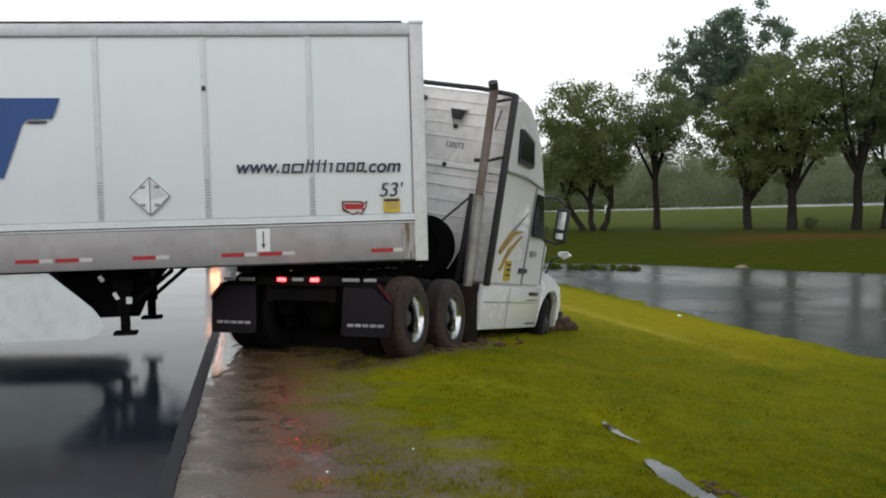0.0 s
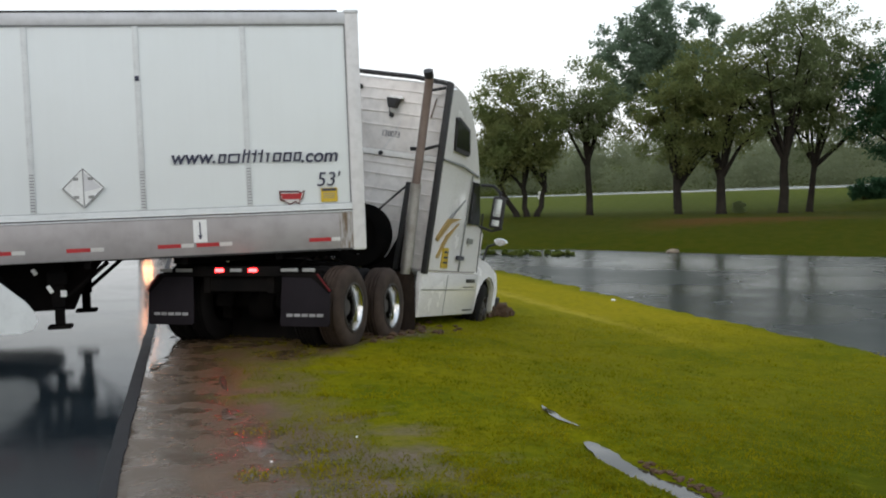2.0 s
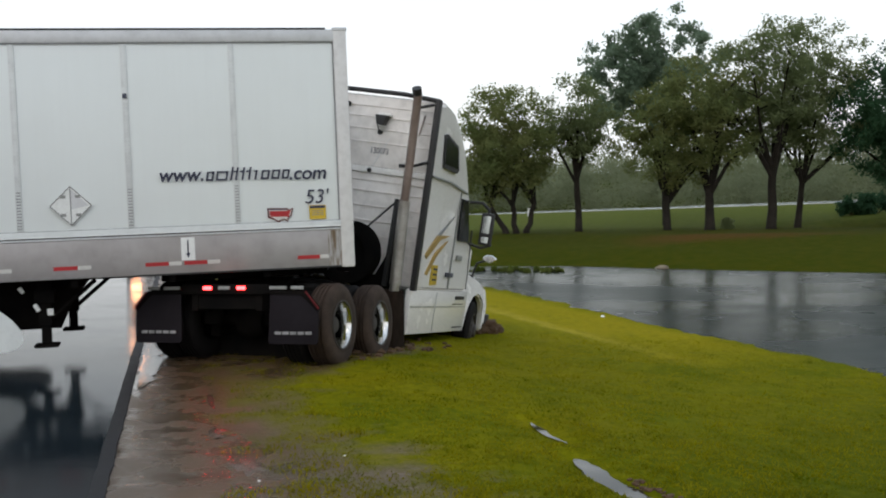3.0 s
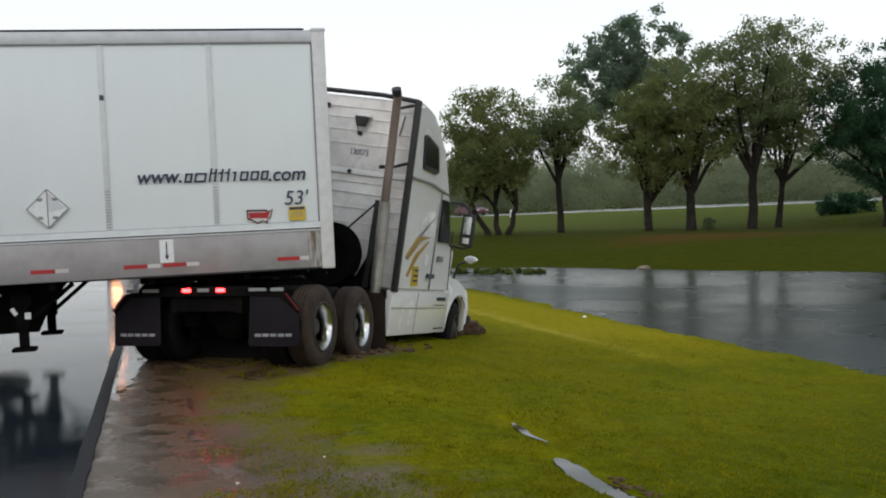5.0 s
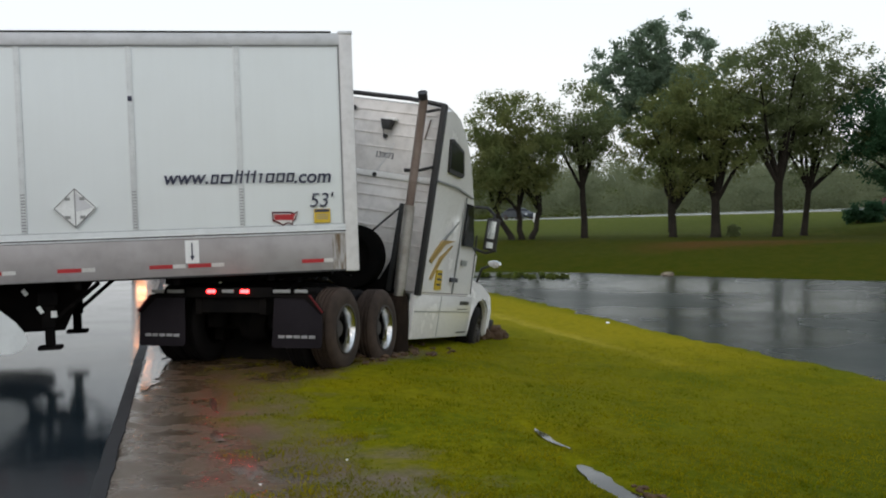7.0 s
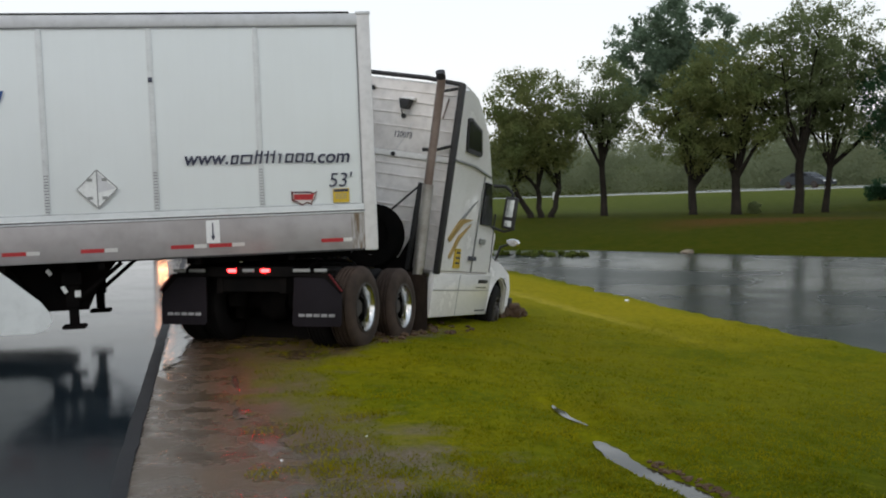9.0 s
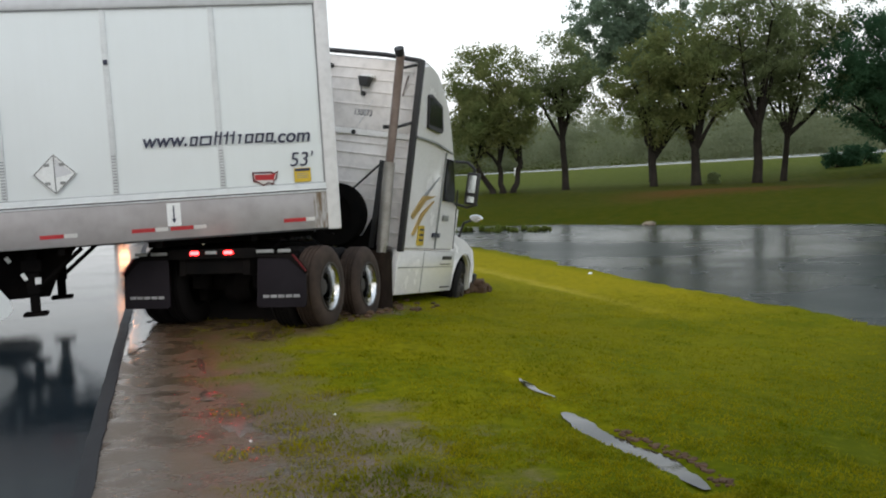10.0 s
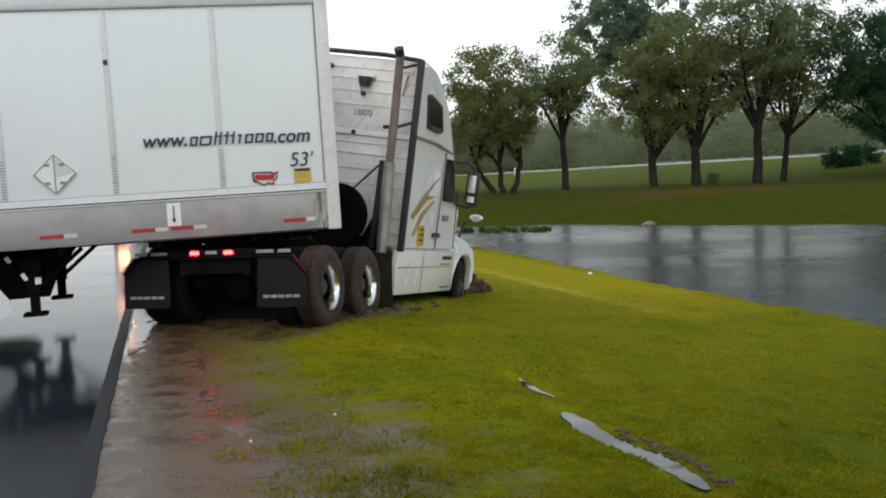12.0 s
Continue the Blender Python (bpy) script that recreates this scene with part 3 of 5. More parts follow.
# ---------------------------------------------------------------- semi-trailer
# local axes: x to the nose, z up; the origin is the lower front corner of the side that faces the camera
T_LEN, T_W, T_H = 16.15, 2.59, 2.956
trailer = thing("semi_trailer", pose(-1.057, 13.776, 1.211, 0, -1.464, 12.312), "long white box trailer with blue lettering, jackknifed across the wet road", "trailer")
part("box_body", box(-T_LEN, -0.02, 0.02, T_W - 0.02, 0.12, T_H - 0.02, 0.01), M_SKIN, trailer, "white riveted box body")
part("lower_rail", box(-T_LEN, -0.16, 0.0, 0.05, 0.0, 0.462, 0.010), M_RAILBAND, trailer, "grey scuffed lower side rail")
part("lower_rail", box(-T_LEN, -0.16, T_W - 0.05, T_W, 0.0, 0.50, 0.012), M_RAILBAND, trailer, "grey scuffed lower side rail")
part("rail_lip", box(-T_LEN, -0.16, -0.010, 0.03, 0.462, 0.486, 0.006), M_ALU, trailer, "pale upper lip of the rail")
# black strip, slightly proud, that paints in the shadow line above the rail
part("rail_shadow_line", box(-T_LEN, -0.16, -0.006, 0.03, 0.483, 0.501), M_PLASTIC, trailer, "dark strip for the shadow line above the rail", smooth=False)
part("rub_strip", box(-T_LEN, -0.16, -0.024, 0.02, 0.500, 0.518, 0.006), M_SIGN, trailer, "white ridge above the rail")
part("sill_band", box(-T_LEN, -0.16, -0.006, 0.03, 0.518, 0.576, 0.004), M_SEAM, trailer, "grey band over the ridge")
part("sill_joint", box(-T_LEN, -0.16, 0.003, 0.03, 0.576, 0.584), M_JOINT, trailer, "thin dark joint", smooth=False)
part("top_joint", box(-T_LEN, -0.16, 0.003, 0.03, T_H - 0.162, T_H - 0.150), M_JOINT, trailer, "thin dark joint", smooth=False)
part("roof_edge", box(-T_LEN, -0.26, -0.008, 0.06, T_H - 0.001, T_H + 0.022, 0.004), M_PLASTIC, trailer, "thin dark roof edge")
part("post_joint", box(-0.184, -0.171, 0.002, 0.03, 0.03, T_H - 0.02), M_JOINT, trailer, "thin dark joint", smooth=False)
part("bottom_flange", box(-2.66, -0.17, -0.006, 0.06, -0.014, 0.008, 0.003), M_PLASTIC, trailer, "dark lower flange")
part("top_rail", box(-T_LEN, -0.16, -0.004, 0.05, T_H - 0.15, T_H, 0.012), M_ALU, trailer, "aluminium top rail")
part("corner_post", box(-0.17, 0.0, -0.006, 0.12, -0.02, T_H + 0.01, 0.025), M_POST, trailer, "rounded pale corner post")
part("corner_post", box(-0.17, 0.0, T_W - 0.12, T_W + 0.006, -0.02, T_H + 0.01, 0.025), M_POST, trailer, "rounded pale corner post")
for i in range(12):
    x = -1.43 - 1.27 * i
    if x > -T_LEN + 0.3:
        part("seam_post", box(x - 0.035, x + 0.035, 0.004, 0.03, 0.586, T_H - 0.163, 0.006), M_SEAM, trailer)
part("floor_frame", box(-T_LEN + 0.1, -0.1, 0.06, T_W - 0.06, -0.02, 0.1), M_BLACK, trailer, "black steel floor frame")


def on_side(bm, x, z, y=-0.003):
    """Turns lettering from its xy plane onto the trailer's side."""
    for v in bm.verts:
        v.co = Vector((x + v.co.x, y - v.co.z, z + v.co.y))
    return bm


def slanted(x0, x1, z0, z1, shear=0.2, bm=None, y0=-0.005, y1=0.001):
    """A leaning bar on the trailer's side."""
    bm = bm or bmesh.new()
    return prism([(x0, z0), (x1, z0), (x1 + shear * (z1 - z0), z1), (x0 + shear * (z1 - z0), z1)], "y", y0, y1, bm=bm)


def fitted(bm, width):
    w = max(v.co.x for v in bm.verts) - min(v.co.x for v in bm.verts)
    for v in bm.verts:
        v.co.x *= width / w
    return bm


# the web address: its plain words in letters, the firm's name in it as plain bars
part("web_address_start", on_side(fitted(letters("www.", 0.235, 0.002, 0.004, 0.2), 0.52), -2.36, 1.125), M_INK, trailer, "dark blue italic lettering")
part("web_address_end", on_side(fitted(letters(".com", 0.235, 0.002, 0.004, 0.2), 0.46), -0.79, 1.105), M_INK, trailer, "dark blue italic lettering")
bar_x = -1.80
for wide, tall in ((0.09, 0), (0.14, 0), (0.028, 2), (0.05, 1), (0.05, 1), (0.05, 1), (0.06, 0), (0.10, 0), (0.10, 0), (0.09, 0)):
    bars = bmesh.new()
    base, top, k = 1.118, 1.118 + (0.115, 0.155, 0.165)[tall], 0.024
    if wide < 0.08:
        slanted(bar_x + wide * 0.2, bar_x + wide * 0.2 + k, base, top, bm=bars)
        if tall < 2:
            slanted(bar_x + (wide * 0.2 if tall == 0 else -0.006), bar_x + wide, base + 0.095, base + 0.115, bm=bars)
    else:
        slanted(bar_x, bar_x + wide, base, base + 0.022, bm=bars)
        slanted(bar_x + 0.02, bar_x + wide + 0.02, base + 0.093, base + 0.115, bm=bars, shear=0.1)
        slanted(bar_x, bar_x + k, base, top, bm=bars)
        slanted(bar_x + wide - k, bar_x + wide, base, top, bm=bars)
    part("letter_bar", bars, M_INK, trailer, "dark blue slanted bars", smooth=False)
    bar_x += wide + 0.028
part("length_mark", on_side(fitted(letters("53'", 0.25, 0.002, 0.0, 0.2), 0.30), -0.61, 0.80), M_INK, trailer, "dark blue numerals")
sticker = part("yellow_sticker", box(-0.55, -0.345, -0.003, 0.0, 0.60, 0.775), M_YELLOW, trailer, "yellow warning sticker", smooth=False)
part("print_bar", box(-0.54, -0.355, -0.006, -0.003, 0.735, 0.768), M_INK, sticker, smooth=False)
for z in (0.70, 0.675, 0.65):
    part("print_bar", box(-0.52, -0.375, -0.005, -0.003, z, z + 0.009), M_GREYINK, sticker, smooth=False)
part("emblem_outline", prism([(-1.07, 0.757), (-0.83, 0.752), (-0.80, 0.73), (-0.748, 0.757), (-0.775, 0.655), (-0.81, 0.63), (-0.82, 0.58), (-0.87, 0.61), (-0.94, 0.578), (-1.0, 0.617), (-1.062, 0.64)], "y", -0.002, 0.001), M_DARKRED, trailer, "dark red map outline", smooth=False)
emblem = part("emblem", prism([(-1.05, 0.735), (-0.84, 0.73), (-0.80, 0.71), (-0.765, 0.735), (-0.79, 0.66), (-0.82, 0.64), (-0.83, 0.60), (-0.87, 0.625), (-0.94, 0.595), (-0.99, 0.63), (-1.045, 0.655)], "y", -0.003, 0.001),
              M_SILVERTAPE, trailer, "small red and white map emblem", smooth=False)
part("emblem_band", prism([(-1.045, 0.722), (-0.785, 0.718), (-0.81, 0.645), (-1.035, 0.652)], "y", -0.005, -0.003), M_RED, emblem, smooth=False)
part("emblem_edge", prism([(-1.05, 0.745), (-0.84, 0.74), (-0.84, 0.73), (-1.05, 0.735)], "y", -0.005, -0.001), M_INK, emblem, smooth=False)
# a slanted blue letter of the firm's sign, as a plain shape
part("blue_sign", prism([(-5.80, 2.09), (-4.39, 2.07), (-4.48, 1.83), (-4.77, 1.825), (-4.83, 1.77), (-5.07, 1.13), (-5.40, 1.14), (-5.15, 1.83), (-5.85, 1.84)], "y", -0.004, 0.001), M_BLUE, trailer, "bold slanted blue letter shape", smooth=False)
part("blue_sign", prism([(-7.6, 2.07), (-6.0, 2.05), (-6.08, 1.82), (-6.9, 1.83), (-6.98, 1.62), (-6.3, 1.61), (-6.38, 1.39), (-7.06, 1.40), (-7.18, 1.12), (-7.5, 1.13)], "y", -0.004, 0.001), M_BLUE, trailer, "bold slanted blue letter shape", smooth=False)
part("sign_bar", box(-4.77, -4.55, -0.004, 0.001, 1.775, 1.805), M_INK, trailer, "thin dark bar", smooth=False)
placard = part("placard_holder", prism([(-3.385, 1.115), (-3.14, 0.875), (-3.385, 0.635), (-3.63, 0.875)], "y", -0.012, 0.004), M_SIGN, trailer, "blank diamond placard holder")
edge = bmesh.new()
corners = [(-3.385, 1.105), (-3.15, 0.875), (-3.385, 0.645), (-3.62, 0.875)]
for a, c in zip(corners, corners[1:] + corners[:1]):
    tube([(a[0], -0.014, a[1]), (c[0], -0.014, c[1])], [0.006, 0.006], 6, edge)
tube([(-3.385, -0.014, 1.1), (-3.385, -0.014, 0.65)], [0.007, 0.007], 6, edge)
part("placard_edge", edge, M_GREYINK, placard)
for x, z in ((-3.47, 0.985), (-3.3, 0.985), (-3.47, 0.765), (-3.3, 0.765)):
    part("placard_clip", box(x - 0.03, x + 0.03, -0.02, -0.01, z - 0.018, z + 0.018), M_GREYINK, placard)
part("placard_flap", prism([(-3.38, 1.07), (-3.18, 0.875), (-3.38, 0.83)], "y", -0.016, -0.011), M_ALU, placard, "half-folded metal flap")
arrow = part("arrow_sign", box(-2.13, -1.965, -0.006, 0.0, 0.16, 0.44), M_SIGN, trailer, "white sign with a black down arrow", smooth=False)
part("arrow", prism([(-2.056, 0.41), (-2.040, 0.41), (-2.040, 0.25), (-2.02, 0.25), (-2.048, 0.19), (-2.076, 0.25), (-2.056, 0.25)], "y", -0.009, -0.005), M_INK, arrow, smooth=False)
part("seam_latch", box(-2.73, -2.68, -0.012, 0.01, 2.14, 2.20, 0.006), M_INK, trailer, "small dark catch on a seam")
for x in (-0.72, -2.10, -2.56, -3.62, -4.52, -4.98, -5.9, -6.36, -7.3, -8.2, -9.1, -10.4, -11.6, -13, -14.4):
    part("red_tape", box(x, x + 0.275, -0.004, 0.001, 0.105, 0.152), M_RED, trailer, "red reflective tape", smooth=False)
    part("silver_tape", box(x + 0.28, x + 0.43, -0.004, 0.001, 0.105, 0.152), M_SILVERTAPE, trailer, "silver reflective tape", smooth=False)
part("rust_run", box(-0.33, -0.165, -0.004, 0.001, 0.01, 0.46), M_STAIN, trailer, "rusty run below the post", smooth=False)
for i in range(5):
    x = -1.43 - 1.27 * i
    holes = bmesh.new()
    for k in range(44):
        z = 0.62 + k * 0.05
        for dx in (-0.018, 0.018):
            box(x + dx - 0.004, x + dx + 0.004, 0.000, 0.006, z, z + 0.016, bm=holes)
    low = bmesh.new()
    for k in range(13):
        box(x - 0.026, x + 0.026, -0.001, 0.006, 0.61 + k * 0.036, 0.622 + k * 0.036, bm=low)
    tagged(part("slot_row", low, M_JOINT, trailer, "row of wider dark slots low on the seam", smooth=False), kind="stuff")
    tagged(part("slot_row", holes, M_ALU, trailer, "row of small dark slots", smooth=False), kind="stuff")
part("corner_cap", box(-0.175, 0.006, -0.012, 0.14, T_H - 0.02, T_H + 0.025, 0.012), M_ALU, trailer, "raised roof corner cap")
part("coupler_plate", box(-2.4, -0.3, 0.5, T_W - 0.5, -0.12, -0.02, 0.01), M_BLACK, trailer, "black steel coupler plate")
for i in range(13):
    part("cross_member", box(-1.1 - 1.15 * i - 0.04, -1.1 - 1.15 * i + 0.04, 0.08, T_W - 0.08, -0.10, -0.015), M_BLACK, trailer)
for y, k in ((0.42, -0.07), (2.2, 0.05)):
    leg = bmesh.new()
    box(-3.80 + k, -3.64 + k, y - 0.07, y + 0.07, -0.58, 0.0, 0.015, leg)
    box(-3.775 + k, -3.665 + k, y - 0.05, y + 0.05, -0.80, -0.5, 0.01, leg)
    leg = part("landing_leg", leg, M_BLACK, trailer, "black steel landing leg")
    part("foot_plate", box(-3.86 + k, -3.58 + k, y - 0.12, y + 0.12, -0.845, -0.80, 0.015), M_BLACK, leg)
    part("brace", tube([(-3.66 + k, y, -0.50), (-3.12 + k, y, -0.05)], [0.028, 0.028], 8), M_BLACK, leg)
    part("gearbox", box(-3.84 + k, -3.60 + k, y - 0.11, y + 0.11, -0.30, -0.14, 0.02), M_BLACK, leg)
part("cross_brace", tube([(-3.72, 0.45, -0.2), (-3.72, 2.15, -0.55)], [0.03, 0.03], 8), M_BLACK, trailer)
part("cross_brace", tube([(-3.72, 0.45, -0.55), (-3.72, 2.15, -0.2)], [0.03, 0.03], 8), M_BLACK, trailer)
part("crank_shaft", tube([(-3.72, 0.3, -0.22), (-3.72, 2.2, -0.22)], [0.022, 0.022], 8), M_BLACK, trailer)
part("wing_plate", prism([(-4.6, -0.02), (-3.25, -0.02), (-3.48, -0.30), (-3.64, -0.64), (-4.12, -0.64), (-4.24, -0.56)], "y", 0.62, 0.66), M_BLACK, trailer, "black steel brace plate")
part("pale_plate", box(-3.76, -3.69, 0.335, 0.345, -0.45, -0.37), M_SIGN, trailer, "small pale plate")
# pale plates; the lower one paints in sky seen through a gap
for x, z, turn, tall in ((-4.05, -0.13, 35, 0.05), (-3.88, -0.35, 30, 0.06)):
    part("pale_plate", box(-0.024, 0.024, -0.005, 0.005, -tall * 0.8, tall * 0.8), M_SIGN, trailer, "small pale plate", m=pose(x, 0.33, z, 0, -turn, 0))
skirt_line = [(-12.2, -0.02), (-4.62, -0.02), (-4.12, -0.46), (-4.02, -0.60), (-4.00, -0.70), (-4.06, -0.79), (-4.2, -0.835), (-12.2, -0.835)]
part("side_skirt", prism(skirt_line, "y", 0.03, 0.045), M_SKIRT, trailer, "white side skirt with a rounded lower corner")
part("side_skirt", prism(skirt_line, "y", T_W - 0.045, T_W - 0.03), M_SKIRT, trailer, "white side skirt with a rounded lower corner")
# black sheet added to give the far skirt's inner face its shade
part("skirt_shade", prism([(x - 0.02, z) for x, z in skirt_line], "y", T_W - 0.075, T_W - 0.047), M_PLASTIC, trailer, "black sheet for the shade inside the skirt")


def tyre_bm(r=0.515, w=0.14):
    prof = [(0.29, -w), (0.34, -w - 0.012), (0.46, -w - 0.004), (r - 0.01, -w + 0.03)]
    for x in (-0.075, -0.025, 0.025, 0.075):
        prof += [(r, x - 0.014), (r - 0.014, x - 0.010), (r - 0.014, x + 0.010), (r, x + 0.014)]
    prof += [(r - 0.01, w - 0.03), (0.46, w + 0.004), (0.34, w + 0.012), (0.29, w), (0.285, 0), (0.29, -w)]
    return lathe(prof, 48)


def wheel(parent, x, y, z, outward, dual=True, m=None, rubber=None):
    """A wheel on an axle along x: tyre, rim and hub; a dual has a second tyre further in."""
    place = (m or Matrix()) @ Matrix.Translation((x, y, z)) @ (Matrix() if outward > 0 else pose(0, 0, 0, 0, 0, 180))
    w = part("wheel", lathe([(0.0, -0.12), (0.16, -0.12), (0.16, 0.0), (0.0, 0.0)], 24), M_BLACK, parent, m=place)
    part("tyre", tyre_bm(), rubber or M_TYRE, w)
    if dual:
        part("tyre", tyre_bm(), M_SHADETYRE, w, "inner tyre with its shade in the black", m=Matrix.Translation((-0.33, 0, 0)))
        rim = [(0.285, 0.0), (0.302, 0.14), (0.306, 0.152), (0.292, 0.155), (0.275, 0.13), (0.262, 0.02), (0.25, -0.09)]
    else:
        rim = [(0.285, 0.0), (0.302, 0.14), (0.306, 0.152), (0.292, 0.155), (0.27, 0.11), (0.22, 0.13), (0.14, 0.17), (0.11, 0.17), (0.10, 0.21), (0.0, 0.22)]
    if dual:
        part("rim_lip", lathe([(0.300, 0.13), (0.309, 0.150), (0.307, 0.158), (0.291, 0.160), (0.281, 0.148)], 40), M_HUB, w, "rim lip darkened in its colour")
    part("rim", lathe(rim, 40), M_CHROME if dual else M_HUB, w, "bright metal rim" if dual else "rim darkened in its colour")
    if dual:
        part("hub", lathe([(0.25, -0.085), (0.15, -0.08), (0.115, -0.06), (0.11, 0.03), (0.085, 0.06), (0.0, 0.065)], 30), M_HUB, w, "hub with the deep rim's shade in its colour")
    for k in range(10):
        a = k * math.tau / 10
        part("wheel_nut", tube([(-0.085 if dual else 0.1, 0.185 * math.cos(a), 0.185 * math.sin(a)), (-0.03 if dual else 0.165, 0.185 * math.cos(a), 0.185 * math.sin(a))], [0.018, 0.014], 6), M_HUB, w)
    return w


for x in (-13.2, -14.5):
    for y, out in ((0.16, -1), (T_W - 0.16, 1)):
        wheel(trailer, 0, 0, 0, 1, m=Matrix.Translation((x, y, -0.41)) @ pose(0, 0, 0, 0, 0, 90 * out))
    part("axle", tube([(x, 0.3, -0.41), (x, T_W - 0.3, -0.41)], [0.07, 0.07], 12), M_BLACK, trailer)
for y in (0.9, T_W - 0.9):
    part("bogie_rail", box(-15.6, -12.0, y - 0.06, y + 0.06, -0.35, -0.02, 0.01), M_BLACK, trailer)

# ---------------------------------------------------------------- tractor
# local axes: y to its nose, x to its right side, z up; the origin lies under the rear drive axle
tractor = thing("truck_tractor", pose(-2.42, 14.11, -0.07, -5.47, -0.97, -17.75) @ Matrix.Diagonal((1.03, 1.03, 1.03, 1)),
                "white sleeper-cab truck tractor sunk into the soft lawn, tail lights on", "truck")
LEAN = Matrix.Translation((0, 0, 0.9)) @ pose(0, 0, 0, 0, 9.26, 0) @ Matrix.Translation((0, 0, -0.9))
for x in (-0.43, 0.43):
    part("frame_rail", box(x - 0.045, x + 0.045, -0.72, 5.6, 0.66, 0.94, 0.01), M_BLACK, tractor)
for y in (-0.66, 0.66, 2.0, 3.6):
    part("cross_member", box(-0.4, 0.4, y - 0.05, y + 0.05, 0.68, 0.9, 0.01), M_BLACK, tractor)
part("fifth_wheel", prism([(-0.45, 0.25), (-0.2, -0.05), (0.2, -0.05), (0.45, 0.25), (0.5, 0.7), (0.35, 1.1), (-0.35, 1.1), (-0.5, 0.7)], "z", 0.97, 1.07, 0.015), M_BLACK, tractor, "greasy black fifth wheel")
part("fifth_wheel_base", prism([(-0.62, 0.90), (0.62, 0.90), (0.55, 1.02), (0.2, 1.10), (-0.2, 1.12), (-0.5, 1.04)], "y", 0.05, 1.75, 0.01), M_BLACK, tractor, "black fifth wheel mounting")
part("deck_plate", box(-0.6, 0.6, 1.5, 2.5, 0.95, 0.99, 0.008), M_BLACK, tractor)
for y in (0.0, 1.32):
    for s in (-1, 1):
        wheel(tractor, 1.06 * s, y, 0.49 if s > 0 else 0.57, s, rubber=M_TYRE if s > 0 else M_SHADETYRE)
    part("axle", tube([(-0.9, y, 0.59), (0.9, y, 0.50)], [0.09, 0.09], 12), M_BLACK, tractor)
    part("differential", lathe([(0, -0.2), (0.16, -0.17), (0.22, 0), (0.16, 0.17), (0, 0.2)], 20), M_BLACK, tractor, m=pose(0, y, 0.51))
    for s in (-1, 1):
        part("air_spring", tube([(s * 0.43, y - 0.25, 0.5), (s * 0.43, y - 0.25, 0.68)], [0.12, 0.12], 14), M_BLACK, tractor)
for s in (-1, 1):
    hanger = part("flap_hanger", prism([(s * 0.55, 0.90), (s * 1.00, 0.90), (s * 1.06, 0.90), (s * 1.23, 0.70), (s * 1.21, 0.66), (s * 1.0, 0.86), (s * 0.55, 0.86)], "y", -0.78, -0.72, 0.008), M_BLACK, tractor, "black flap hanger")
    flap = part("mud_flap", prism([(s * 0.58, 0.30), (s * 0.61, 0.27), (s * 1.20, 0.27), (s * 1.22, 0.30), (s * 1.22, 0.68), (s * 1.02, 0.90), (s * 0.60, 0.90)], "y", -0.762, -0.745, 0.004), M_FLAP, tractor, "black rubber mud flap")
    part("edge_strip", prism([(s * 1.055, 0.885), (s * 1.075, 0.895), (s * 1.245, 0.695), (s * 1.225, 0.685)], "y", -0.79, -0.778), M_DARKRED, hanger, "dark red strip along the slanted edge", smooth=False)
    for k in range(5):
        part("letter_bar", box(s * 0.9 - 0.235 + k * 0.098, s * 0.9 - 0.235 + k * 0.098 + 0.080, -0.768, -0.761, 0.385, 0.420, 0.006), M_WORN, flap, "pale worn letter mark")
    for a, c in ((0.60, 0.82), (0.88, 1.04)):
        part("marker_plate", box(min(s * a, s * c), max(s * a, s * c), -0.80, -0.775, 0.915, 0.955, 0.006), M_GREYINK, tractor, "dull white marker plate")
    part("tail_lamp", box(s * 0.225 - 0.055, s * 0.225 + 0.055, -0.80, -0.765, 0.912, 0.955, 0.008), M_LAMP, tractor, "glowing red tail light")
    part("quarter_fender", prism([(s * 0.58, 0.9), (s * 1.03, 0.9), (s * 1.03, 0.94), (s * 0.58, 0.94)], "y", -0.74, -0.5, 0.008), M_BLACK, tractor)
# added wedge that hides the bright lawn seen past the fifth wheel
part("gap_wedge", prism([(-0.40, 0.90), (-0.30, 0.94), (0.06, 1.10), (0.06, 0.90)], "x", -0.52, 0.52, 0.01), M_BLACK, tractor, "black wedge added to close a bright gap")
part("rear_beam", box(-0.58, 0.58, -0.78, -0.70, 0.86, 0.98, 0.01), M_BLACK, tractor)
# flashing centre lamp, modelled as an unlit plate
part("marker_plate", box(-0.075, 0.075, -0.80, -0.775, 0.915, 0.955, 0.006), M_GREYINK, tractor, "dull white marker plate")
# black boxes added to block light, so that the underside stays dark
part("gearbox", box(-0.36, 0.36, 1.7, 5.2, 0.22, 0.68, 0.04), M_BLACK, tractor)
part("shade_block", box(-0.66, 0.66, 0.20, 1.66, -0.06, 0.66, 0.05), M_BLACK, tractor, "black block added to keep the underside dark")
for s in (-1, 1):
    part("spring_hanger", box(s * 0.5 - 0.06, s * 0.5 + 0.06, -0.1, 1.6, 0.34, 0.66, 0.02), M_BLACK, tractor)
part("air_tank", tube([(-0.35, 0.05, 0.6), (0.35, 0.05, 0.6)], [0.13, 0.13], 16), M_BLACK, tractor)


